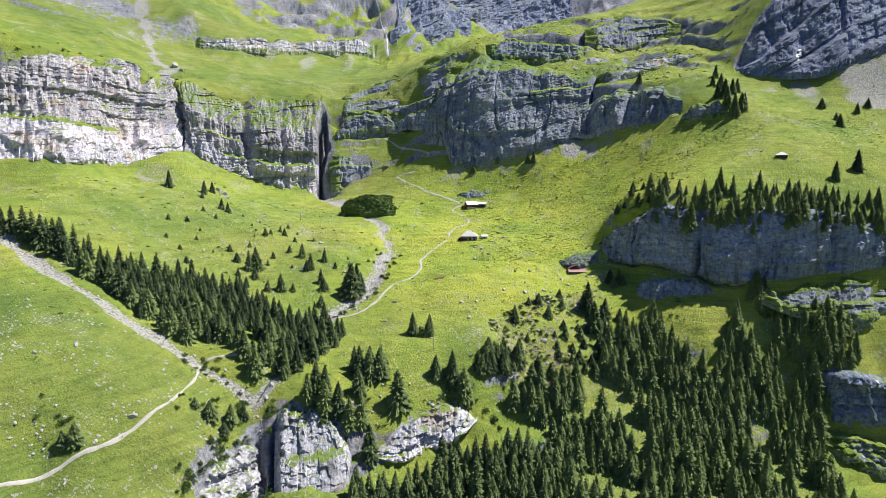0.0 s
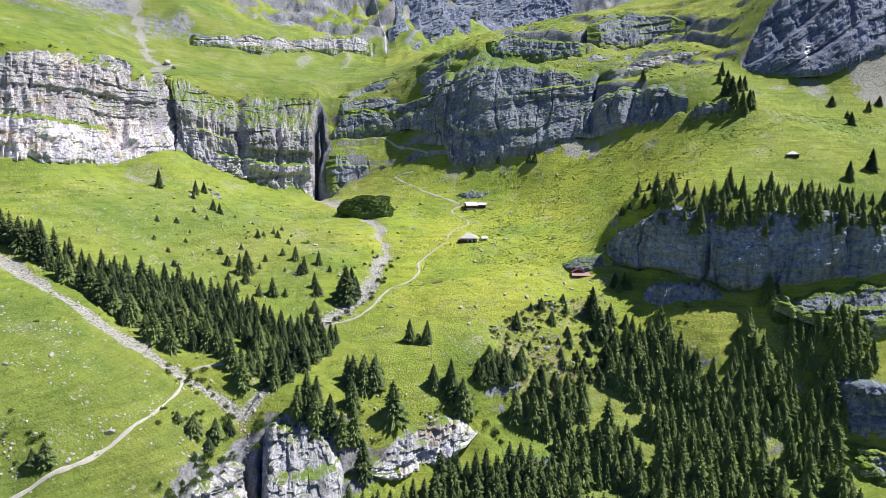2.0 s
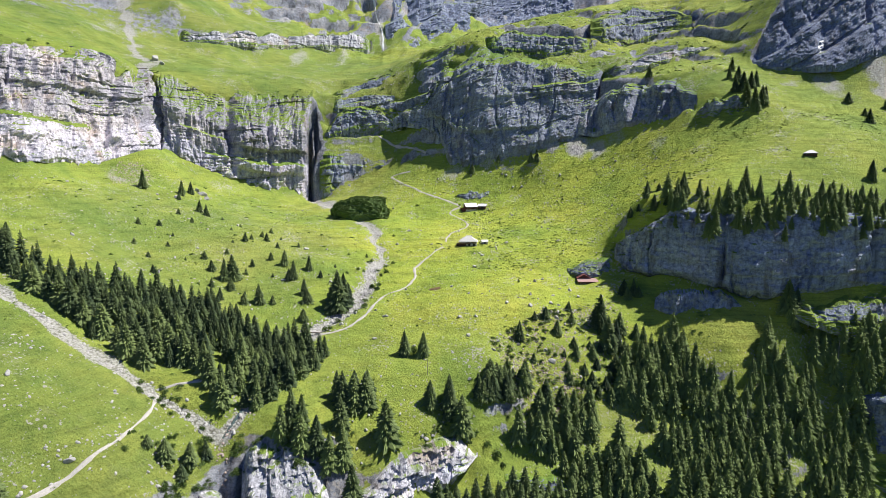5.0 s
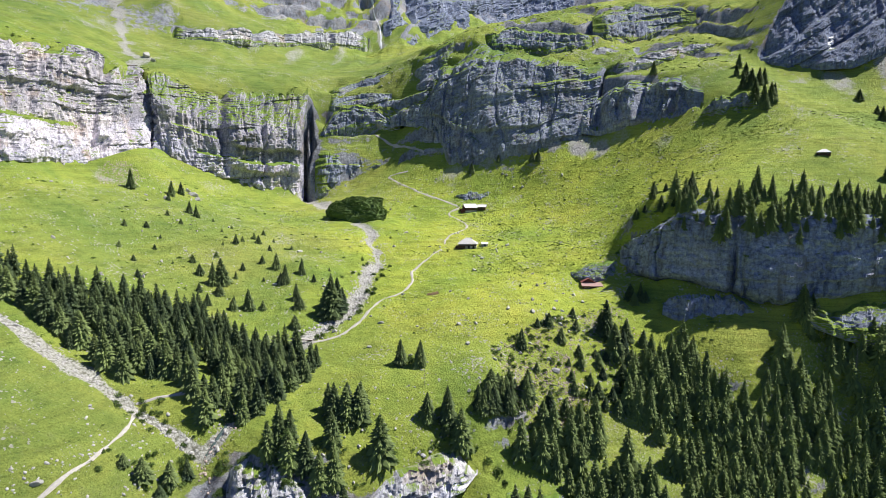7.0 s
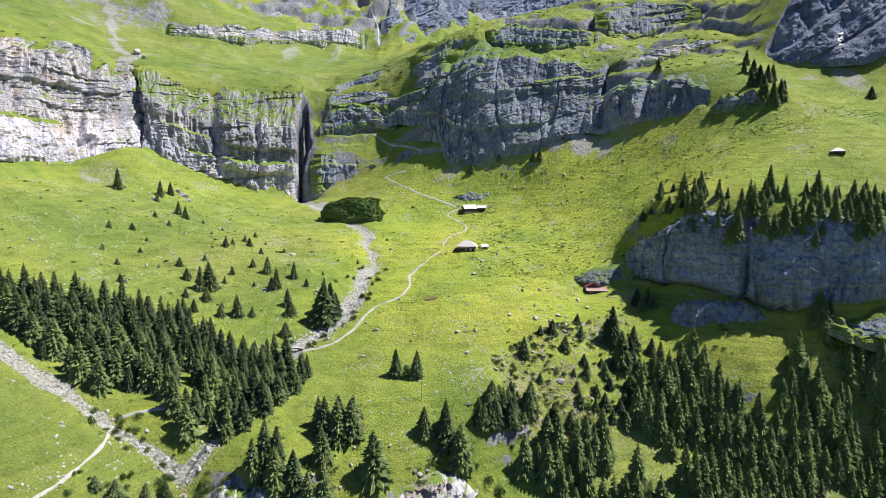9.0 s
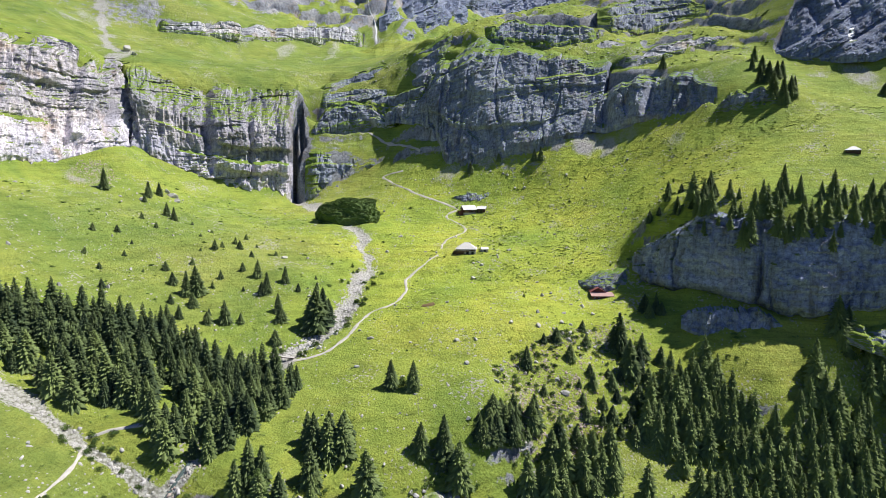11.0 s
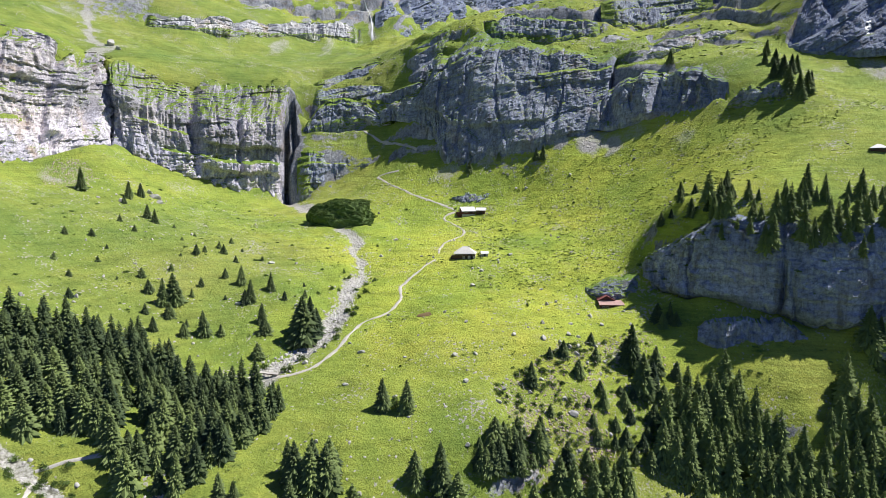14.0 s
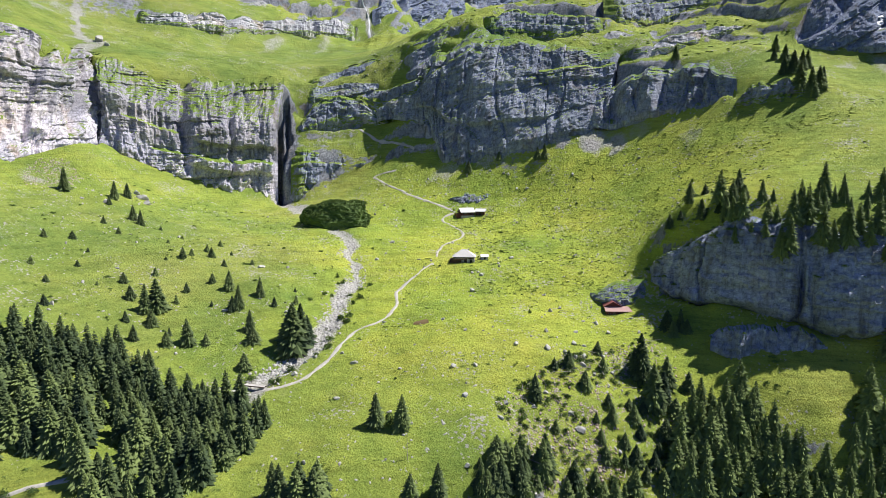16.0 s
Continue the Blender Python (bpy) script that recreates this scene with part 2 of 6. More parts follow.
def spread(control, soften=3.0):
    """Weights of a surface that passes near the control points (linear radial basis)."""
    n = len(control)
    d = np.sqrt(((control[:, None, :2] - control[None, :, :2]) ** 2).sum(-1) + 16)
    a = np.zeros((n + 3, n + 3))
    a[:n, :n] = -d + soften * np.eye(n)
    a[:n, n], a[:n, n + 1:] = 1, control[:, :2] / 100
    a[n:, :n] = a[:n, n:].T
    return np.linalg.solve(a, np.concatenate([control[:, 2], np.zeros(3)]))


WEIGHTS = spread(CONTROL)


def base_height(x, y):
    x, y = np.asarray(x, float), np.asarray(y, float)
    flat = np.stack([x.ravel(), y.ravel()], -1)
    out = np.empty(len(flat))
    n = len(CONTROL)
    for k in range(0, len(flat), 20000):
        p = flat[k:k + 20000]
        d = np.sqrt(((p[:, None] - CONTROL[None, :, :2]) ** 2).sum(-1) + 16)
        out[k:k + 20000] = -d @ WEIGHTS[:n] + WEIGHTS[n] + p @ WEIGHTS[n + 1:] / 100
    return out.reshape(x.shape)


def line_distance(x, y, line):
    """Distance in plan from the points to a line."""
    best = np.full(np.shape(x), 1e9)
    for a, b in zip(line[:-1], line[1:]):
        ax, ay, bx, by = a[0], a[1], b[0], b[1]
        t = np.clip(((x - ax) * (bx - ax) + (y - ay) * (by - ay)) / ((bx - ax) ** 2 + (by - ay) ** 2), 0, 1)
        best = np.minimum(best, np.hypot(x - ax - t * (bx - ax), y - ay - t * (by - ay)))
    return best


def zone(x, y, cx, cy, rx, ry, edge=0.35):
    """1 inside an ellipse in plan, fading to 0 at its edge."""
    return 1 - smooth(1 - edge, 1 + edge, np.hypot((x - cx) / rx, (y - cy) / ry))


def terraced(z, x, y, step, seed):
    """Change of height that turns a slope into rock risers and grassy treads."""
    u = z / step + 1.3 * fbm(x / 60, y / 60, 0, 4, seed)
    k = np.floor(u)
    return step * (smooth(0.58, 0.98, u - k) - (u - k)) * np.clip(0.45 + 1.1 * vnoise(x / 34, y / 34, k * 1.7, seed + 1), 0, 1.2)


def along_z(x, y, line):
    """Distance in plan to a line, and the line's height at the nearest place."""
    best, z = np.full(np.shape(x), 1e9), np.zeros(np.shape(x))
    for a, b in zip(line[:-1], line[1:]):
        t = np.clip(((x - a[0]) * (b[0] - a[0]) + (y - a[1]) * (b[1] - a[1])) / ((b[0] - a[0]) ** 2 + (b[1] - a[1]) ** 2), 0, 1)
        d = np.hypot(x - a[0] - t * (b[0] - a[0]), y - a[1] - t * (b[1] - a[1]))
        z = np.where(d < best, a[2] + t * (b[2] - a[2]), z)
        best = np.minimum(best, d)
    return best, z


def in_ring(x, y, ring):
    hit = np.zeros(np.shape(x), bool)
    for a, b in zip(ring, ring[1:] + ring[:1]):
        if a[1] != b[1]:
            hit ^= ((a[1] > y) != (b[1] > y)) & (x < (b[0] - a[0]) * (y - a[1]) / (b[1] - a[1]) + a[0])
    return hit


def set_back(x, y, foot, rim, share=1.0):
    """How far the ground lies lower behind a cliff's face, so that the face stands free of it."""
    lo = (min(p[0] for p in foot + rim) - 5, min(p[1] for p in foot + rim) - 5)
    hi = (max(p[0] for p in foot + rim) + 5, max(p[1] for p in foot + rim) + 5)
    out = np.zeros(np.shape(x))
    near = (x > lo[0]) & (x < hi[0]) & (y > lo[1]) & (y < hi[1])
    if near.any():
        px, py = x[near], y[near]
        (df, zf), (dr, zr) = along_z(px, py, foot), along_z(px, py, rim)
        g = df / (df + dr + 1e-6)
        out[near] = np.where(in_ring(px, py, foot + rim[::-1]), share * (zr - zf) * (g - smooth(0.75, 1.0, g)), 0)
    return np.maximum(out, 0)


GORGE_SLOT = [(-101, 500), (-106, 512), (-102, 526), (-108, 545)]
RAVINE = [(-69, 211), (-66, 202), (-63, 190), (-62, 172)]


def height(x, y):
    """The ground's height: the broad form, rock steps, hummocks, and the cut beds of the streams."""
    x, y = np.asarray(x, float), np.asarray(y, float)
    z = base_height(x, y)
    for foot, rim in ((WEST_CLIFF_FOOT, WEST_CLIFF_RIM), (WEST_WALL_FOOT, WEST_WALL_RIM), (EAST_CLIFF_FOOT, [tuple(p) for p in retreat(EAST_CLIFF_FOOT, EAST_CLIFF_RIM, 8)]), (MIDDLE_CLIFF_FOOT, MIDDLE_CLIFF_RIM),
                      (BUTTRESS_FOOT, BUTTRESS_RIM), (NORTH_CLIFF_FOOT, NORTH_CLIFF_RIM), (CORNER_BAND_FOOT, CORNER_BAND_RIM), (CORNER_LOW_FOOT, CORNER_LOW_RIM), (UPPER_BAND_FOOT, UPPER_BAND_RIM), (GORGE_SIDE_FOOT, GORGE_SIDE_RIM), (GORGE_WEST_FOOT, GORGE_WEST_RIM), (CREST_BAND_FOOT, CREST_BAND_RIM), (HIGH_BAND_FOOT, HIGH_BAND_RIM)):
        z = z - set_back(x, y, foot, rim)
    # the hollow under the overhanging east wall
    z = z - 4.0 * np.exp(-(line_distance(x, y, EAST_CLIFF_FOOT[1:7]) / 6.0) ** 2)
    far = smooth(470, 640, y)
    rough = 1.1 + 2.2 * far + 2.8 * smooth(700, 850, y)
    z = z + rough * fbm(x / (26 + 40 * far), y / (26 + 40 * far), 0, 4, 3) + 0.4 * fbm(x / 5, y / 5, 0, 3, 8)
    w = np.maximum(zone(x, y, 130, 560, 150, 85), zone(x, y, -70, 552, 36, 30))
    z = z + 0.9 * w * terraced(z, x, y, 17.0, 40) + 1.3 * w * fbm(x / 6, y / 6, 0, 4, 92)
    z = z + 0.6 * zone(x, y, -75, 512, 26, 20) * terraced(z, x, y, 6.0, 44)
    w = smooth(740, 800, y - 0.25 * x) * (0.35 + 0.65 * smooth(-0.2, 0.5, fbm(x / 120, y / 120, 0, 2, 60)))
    z = z + w * terraced(z, x, y, 26.0, 46)
    w = np.maximum(zone(x, y, 120, 240, 100, 30), zone(x, y, -40, 200, 26, 14))
    z = z + 0.7 * w * terraced(z, x, y, 5.0, 48)
    z = z + smooth(690, 800, y - 0.3 * x) * (2.2 * fbm(x / 15, y / 15, 0, 4, 70) - 1.6 * np.abs(fbm(x / 22, y / 22, 0, 3, 72)))
    # ribs and gullies on the high slopes
    z = z - smooth(600, 760, y) * 7 * np.abs(fbm(x / 38, y / 160, 0, 3, 64)) - 11 * smooth(720, 800, y) * np.abs(fbm((x - 0.5 * y) / 30, y / 120, 0, 3, 66))
    z = z - 1.6 * np.exp(-(line_distance(x, y, STREAM) / 4.5) ** 2) - 1.2 * np.exp(-(line_distance(x, y, WEST_GULLY) / 3.5) ** 2)
    slot = line_distance(x + 1.6 * fbm(x / 7, y / 7, 0, 3, 85), y, GORGE_SLOT)
    z = z - 42 * np.exp(-(slot / (2.4 - 0.9 * smooth(505, 535, y))) ** 6) * smooth(556, 528, y)
    cut = line_distance(x + 1.3 * fbm(x / 6, y / 6, 0, 3, 81), y, RAVINE)
    z = z - 10 * smooth(207, 192, y) * np.exp(-(cut / 1.9) ** 2)
    z = z + 1.5 * zone(x, y, -55, 198, 24, 20) * fbm(x / 4, y / 4, 0, 4, 83)
    return z


def steps(lo, hi, fine, far, growth):
    """Coordinates at fine spacing between lo and hi, then ever coarser out to far."""
    mid = list(np.arange(lo, hi, fine))
    up, d = [mid[-1]], fine
    while up[-1] < far:
        d *= growth
        up.append(up[-1] + d)
    down, d = [mid[0]], fine
    while down[-1] > -far:
        d *= growth
        down.append(down[-1] - d)
    return np.array(down[:0:-1] + mid + up[1:])


# ---- materials ----
def material(name):
    m = bpy.data.materials.new(name)
    m.use_nodes = True
    return m, m.node_tree.nodes, m.node_tree.links, m.node_tree.nodes["Principled BSDF"]


def tex(nodes, links, scale, detail=4, rough=0.6, stretch=None, kind="ShaderNodeTexNoise"):
    geo = nodes.new("ShaderNodeNewGeometry")
    t = nodes.new(kind)
    t.inputs["Scale"].default_value = scale
    if kind == "ShaderNodeTexNoise":
        t.inputs["Detail"].default_value, t.inputs["Roughness"].default_value = detail, rough
    if stretch:
        mp = nodes.new("ShaderNodeMapping")
        mp.inputs["Scale"].default_value = stretch
        links.new(geo.outputs["Position"], mp.inputs["Vector"])
        links.new(mp.outputs[0], t.inputs["Vector"])
    else:
        links.new(geo.outputs["Position"], t.inputs["Vector"])
    return t


def ramp(nodes, links, source, stops):
    r = nodes.new("ShaderNodeValToRGB")
    while len(r.color_ramp.elements) < len(stops):
        r.color_ramp.elements.new(0.5)
    for e, (p, c) in zip(r.color_ramp.elements, stops):
        e.position, e.color = p, (*c, 1) if len(c) == 3 else c
    links.new(source, r.inputs[0])
    return r.outputs[0]


def grey(v):
    return (v, v, v)


def mix(nodes, links, fac, a, b, blend="MIX"):
    m = nodes.new("ShaderNodeMix")
    m.data_type, m.blend_type = "RGBA", blend
    for s, v in ((m.inputs[0], fac), (m.inputs[6], a), (m.inputs[7], b)):
        if hasattr(v, "is_linked"):
            links.new(v, s)
        else:
            s.default_value = v if not isinstance(v, tuple) else (*v, 1)[:4]
    return m.outputs[2]


def bump(nodes, links, source, strength, distance, after=None):
    b = nodes.new("ShaderNodeBump")
    b.inputs["Strength"].default_value, b.inputs["Distance"].default_value = strength, distance
    links.new(source, b.inputs["Height"])
    if after:
        links.new(after, b.inputs["Normal"])
    return b.outputs[0]


def slope_value(nodes, links):
    geo = nodes.new("ShaderNodeNewGeometry")
    sep = nodes.new("ShaderNodeSeparateXYZ")
    links.new(geo.outputs["Normal"], sep.inputs[0])
    return sep.outputs["Z"]


def math_node(nodes, links, op, a, b):
    m = nodes.new("ShaderNodeMath")
    m.operation = op
    for s, v in zip(m.inputs, (a, b)):
        if hasattr(v, "is_linked"):
            links.new(v, s)
        else:
            s.default_value = v
    return m.outputs[0]


def rock_colour(nodes, links, tone=(1.0, 1.0, 1.0), stained=0.45):
    """Grey limestone: broad tone, thin level beds, dark seep streaks, ochre stains."""
    fresh = nodes.new("ShaderNodeAttribute")
    fresh.attribute_name = "fresh"
    broad = tex(nodes, links, 0.035, 5)
    col = ramp(nodes, links, broad.outputs[0], [(p, tuple(a * b for a, b in zip(c, tone))) for p, c in ((0.3, (0.185, 0.216, 0.285)), (0.5, (0.272, 0.305, 0.380)), (0.7, (0.395, 0.425, 0.490)))])
    fine = tex(nodes, links, 0.6, 8, 0.7)
    col = mix(nodes, links, 0.8, col, ramp(nodes, links, fine.outputs[0], [(0.32, grey(0.42)), (0.5, grey(0.95)), (0.66, grey(1.2))]), "MULTIPLY")
    beds = tex(nodes, links, 1.0, 5, 0.65, (0.045, 0.045, 0.33))
    beds.inputs["Distortion"].default_value = 0.6
    col = mix(nodes, links, 0.28, col, ramp(nodes, links, beds.outputs[0], [(0.4, grey(0.5)), (0.52, grey(1.0)), (0.62, grey(1.15))]), "MULTIPLY")
    joint = tex(nodes, links, 1.0, 3, 0.6, (0.30, 0.30, 0.62), "ShaderNodeTexVoronoi")
    joint.feature = "DISTANCE_TO_EDGE"
    col = mix(nodes, links, 0.55, col, ramp(nodes, links, joint.outputs["Distance"], [(0.0, grey(0.45)), (0.05, grey(1.0))]), "MULTIPLY")
    seep = tex(nodes, links, 1.0, 4, 0.65, (0.22, 0.22, 0.012))
    wet = ramp(nodes, links, seep.outputs[0], [(0.52, grey(0.0)), (0.68, grey(0.7))])
    dry = math_node(nodes, links, "SUBTRACT", 1.0, fresh.outputs["Fac"])
    col = mix(nodes, links, math_node(nodes, links, "MULTIPLY", wet, dry), col, (0.11, 0.108, 0.105))
    col = mix(nodes, links, math_node(nodes, links, "MULTIPLY", fresh.outputs["Fac"], 0.75), col, (1.45, 1.45, 1.5), "MULTIPLY")
    flow = tex(nodes, links, 1.0, 5, 0.7, (0.55, 0.55, 0.045))
    col = mix(nodes, links, 0.7, col, ramp(nodes, links, flow.outputs[0], [(0.34, grey(0.45)), (0.5, grey(1.0)), (0.68, grey(1.25))]), "MULTIPLY")
    stain = tex(nodes, links, 0.045, 4, 0.6)
    col = mix(nodes, links, ramp(nodes, links, stain.outputs[0], [(0.56, grey(0.0)), (0.72, grey(stained))]), col, (0.42, 0.29, 0.17))
    return col, fine, beds


def grass_colour(nodes, links):
    """Alpine pasture: bright green turf with yellower, darker and thin patches, and faint level cattle tracks."""
    broad = tex(nodes, links, 0.017, 4, 0.6)
    col = ramp(nodes, links, broad.outputs[0], [(0.30, (0.238, 0.346, 0.058)), (0.48, (0.340, 0.424, 0.066)), (0.6, (0.400, 0.456, 0.074)), (0.74, (0.434, 0.462, 0.090))])
    mid = tex(nodes, links, 0.11, 6, 0.68)
    col = mix(nodes, links, 0.8, col, ramp(nodes, links, mid.outputs[0], [(0.3, (0.58, 0.66, 0.62)), (0.46, (0.95, 0.97, 0.95)), (0.72, (1.28, 1.16, 1.1))]), "MULTIPLY")
    tracks = tex(nodes, links, 1.0, 4, 0.7, (0.05, 0.05, 0.75))
    tracks.inputs["Distortion"].default_value = 0.8
    col = mix(nodes, links, 0.5, col, ramp(nodes, links, tracks.outputs[0], [(0.38, grey(0.62)), (0.5, grey(1.0)), (0.62, grey(1.12))]), "MULTIPLY")
    fine = tex(nodes, links, 1.5, 7, 0.78)
    col = mix(nodes, links, 0.8, col, ramp(nodes, links, fine.outputs[0], [(0.3, (0.42, 0.5, 0.5)), (0.48, grey(1.0)), (0.7, (1.3, 1.2, 1.1))]), "MULTIPLY")
    dry = tex(nodes, links, 0.06, 5, 0.72)
    col = mix(nodes, links, ramp(nodes, links, dry.outputs[0], [(0.60, grey(0.0)), (0.74, grey(0.4))]), col, (0.40, 0.36, 0.16))
    return col, fine


def ground_material():
    m, n, l, bsdf = material("pasture_and_rock")
    grass, gf = grass_colour(n, l)
    rock, rf, beds = rock_colour(n, l, (1.28, 1.20, 1.08))
    up = slope_value(n, l)
    wob = tex(n, l, 0.19, 7, 0.75)
    s = math_node(n, l, "ADD", up, math_node(n, l, "MULTIPLY", math_node(n, l, "SUBTRACT", wob.outputs[0], 0.5), 0.6))
    craggy = n.new("ShaderNodeAttribute")
    craggy.attribute_name = "craggy"
    s = math_node(n, l, "SUBTRACT", s, craggy.outputs["Fac"])
    is_grass = ramp(n, l, s, [(0.50, grey(0.0)), (0.55, grey(1.0))])
    # bare stony ground where the attribute says so: scree fans, stream beds, worn turf
    at = n.new("ShaderNodeAttribute")
    at.attribute_name = "stony"
    speck = tex(n, l, 1.5, 5, 0.75)
    bare = math_node(n, l, "ADD", at.outputs["Fac"], math_node(n, l, "MULTIPLY", math_node(n, l, "SUBTRACT", speck.outputs[0], 0.5), 1.5))
    bare = ramp(n, l, bare, [(0.50, grey(0.0)), (0.62, grey(0.85))])
    stones = tex(n, l, 1.1, 3, 0.6, None, "ShaderNodeTexVoronoi")
    gravel = ramp(n, l, stones.outputs["Distance"], [(0.0, (0.64, 0.63, 0.62)), (0.5, (0.47, 0.455, 0.44)), (0.9, (0.19, 0.18, 0.17))])
    # Tint darkens turf outside the meadow; its bluer lean far off is painted haze.
    turf_tint = n.new("ShaderNodeAttribute")
    turf_tint.attribute_name = "turf_tint"
    grass = mix(n, l, turf_tint.outputs["Fac"], grass, (0.65, 0.70, 1.0), "MULTIPLY")
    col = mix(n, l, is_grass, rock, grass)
    col = mix(n, l, bare, col, gravel)
    # single small stones showing in the turf, in patches
    patch = tex(n, l, 0.05, 4, 0.65)
    dot = tex(n, l, 0.95, 2, 0.5)
    dots = math_node(n, l, "ADD", dot.outputs[0], math_node(n, l, "MULTIPLY", math_node(n, l, "SUBTRACT", patch.outputs[0], 0.5), 0.95))
    col = mix(n, l, ramp(n, l, dots, [(0.685, grey(0.0)), (0.72, grey(0.85))]), col, (0.44, 0.42, 0.38))
    l.new(col, bsdf.inputs["Base Color"])
    bsdf.inputs["Roughness"].default_value = 0.9
    bsdf.inputs["Specular IOR Level"].default_value = 0.15
    b = bump(n, l, gf.outputs[0], 1.0, 0.55)
    hum = tex(n, l, 0.33, 5, 0.65)
    b = bump(n, l, hum.outputs[0], 0.42, 1.5, b)
    l.new(bump(n, l, rf.outputs[0], 0.6, 1.3, b), bsdf.inputs["Normal"])
    return m


def cliff_material(name, turf, tone=(1.0, 1.0, 1.0), stained=0.45, patchy=0.7):
    m, n, l, bsdf = material(name)
    rock, rf, beds = rock_colour(n, l, tone, stained)
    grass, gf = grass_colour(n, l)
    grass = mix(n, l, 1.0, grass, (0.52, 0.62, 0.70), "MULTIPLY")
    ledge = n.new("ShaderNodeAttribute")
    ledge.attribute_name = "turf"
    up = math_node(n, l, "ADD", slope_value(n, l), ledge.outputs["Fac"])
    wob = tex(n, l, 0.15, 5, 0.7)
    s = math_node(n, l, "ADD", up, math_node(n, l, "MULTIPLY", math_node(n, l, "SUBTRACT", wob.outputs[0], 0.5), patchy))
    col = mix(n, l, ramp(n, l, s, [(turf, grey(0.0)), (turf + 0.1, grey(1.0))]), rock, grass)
    l.new(col, bsdf.inputs["Base Color"])
    bsdf.inputs["Roughness"].default_value = 0.85
    bsdf.inputs["Specular IOR Level"].default_value = 0.2
    b = bump(n, l, rf.outputs[0], 0.8, 1.2)
    l.new(bump(n, l, beds.outputs[0], 0.25, 0.8, b), bsdf.inputs["Normal"])
    return m


# BARE leans blue: the shade on the east wall is put into its tone.
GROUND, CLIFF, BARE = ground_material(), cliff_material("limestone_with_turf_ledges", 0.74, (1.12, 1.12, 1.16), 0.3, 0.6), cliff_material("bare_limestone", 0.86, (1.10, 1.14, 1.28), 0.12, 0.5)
# Darker copy with shade toned in, for the north face and wet corner wall.
SHADY = cliff_material("shaded_slab_limestone", 0.9, (0.92, 0.97, 1.10), 0.1, 0.5)
# Brighter copy with warm sunlight toned in, for the west cliff.
SUNNY = cliff_material("sunlit_limestone", 0.78, (2.05, 1.74, 1.52), 0.8, 0.8)
# Purple-grey gorge rock, also toned down for the weaker sun on that wall.
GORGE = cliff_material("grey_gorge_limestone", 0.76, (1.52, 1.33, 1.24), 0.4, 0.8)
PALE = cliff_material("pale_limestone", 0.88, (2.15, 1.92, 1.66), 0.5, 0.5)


def sheet(name, xs, ys, zs, mat, rounded=True):
    """A mesh from three grids of equal shape."""
    rows, cols = xs.shape
    verts = np.stack([xs.ravel(), ys.ravel(), zs.ravel()], -1)
    k = np.arange(rows * cols).reshape(rows, cols)
    faces = np.stack([k[:-1, :-1].ravel(), k[:-1, 1:].ravel(), k[1:, 1:].ravel(), k[1:, :-1].ravel()], -1)
    me = bpy.data.meshes.new(name)
    me.vertices.add(len(verts))
    me.vertices.foreach_set("co", verts.ravel())
    me.loops.add(faces.size)
    me.loops.foreach_set("vertex_index", faces.ravel().astype(np.int32))
    me.polygons.add(len(faces))
    me.polygons.foreach_set("loop_start", np.arange(0, faces.size, 4, dtype=np.int32))
    me.update(calc_edges=True)
    me.validate()
    me.polygons.foreach_set("use_smooth", np.full(len(faces), rounded))
    me.materials.append(mat)
    return new(name, me)


# ---- ground ----
EAST_WOOD = [(27, 231), (42, 243), (56, 248), (70, 255), (86, 269), (98, 272), (109, 265), (110, 263), (121, 256), (132, 267), (139, 276),
    (151, 277), (165, 275), (178, 274), (188, 272), (189, 269), (192, 262), (180, 258), (170, 251), (160, 240), (160, 225), (158, 206), (22, 181), (9,
    194), (20, 207), (47, 218), (40, 227), (34, 231)]
far_rows, far_step = [541.0], 1.4
while far_rows[-1] < 2600:
    far_step *= 1.012 if far_rows[-1] < 1150 else 1.08
    far_rows.append(far_rows[-1] + far_step)
gx, gy = np.meshgrid(steps(-300, 300, 1.4, 2600, 1.05), np.concatenate([steps(150, 540, 1.4, 100, 1.02)[:-1], [y for y in far_rows]]))
gz = height(gx, gy)
STONY = [(120, 290, 12, 8, 0.3), (52, 258, 18, 16, 0.38), (44, 270, 13, 10, 0.36), (60, 240, 14, 10, 0.36), (70, 268, 10, 8, 0.38), (-122, 206, 18, 10, 0.42), (-140, 212, 10, 8, 0.4), (-150, 345, 34, 14, 0.36), (-165, 330, 24, 10, 0.36), (-120, 330, 20, 9, 0.3),
    (-105, 200, 10, 7, 0.42), (-122, 172, 9, 4, 0.45), (-112, 178, 8, 3, 0.4), (-193, 402, 12, 10, 0.56), (-160, 385, 20, 12, 0.3), (40, 472, 16, 6, 0.75), (10, 478, 14, 8, 0.55), (98, 463, 8, 10, 0.8), (113, 456, 6, 9, 0.75), (84, 470, 5, 7, 0.7),
    (60, 478, 16, 8, 0.4), (105, 465, 14, 12, 0.55), (125, 455, 12, 10, 0.5), (150, 428, 20, 8, 0.45), (256, 432, 12, 17, 0.85), (302, 428, 20, 20, 0.9), (345, 440, 30, 20, 0.85),
    (240, 440, 12, 6, 0.5), (-230, 520, 8, 34, 0.6), (-300, 590, 16, 40, 0.5), (-150, 690, 8, 50, 0.5), (-110, 720, 7, 50, 0.5), (-185, 655, 7, 40, 0.45),
    (-30, 232, 14, 8, 0.3), (-100, 330, 40, 25, 0.2), (100, 400, 50, 40, 0.2), (110, 230, 70, 30, 0.25), (-45, 205, 30, 15, 0.35), (30, 400, 60, 60, 0.13)]
def sway(y):
    """How far the stream's stony bed swings to either side of its line."""
    return 2.6 * vnoise(y / 11.0, 0.4, 0, 88) * smooth(270, 300, y)


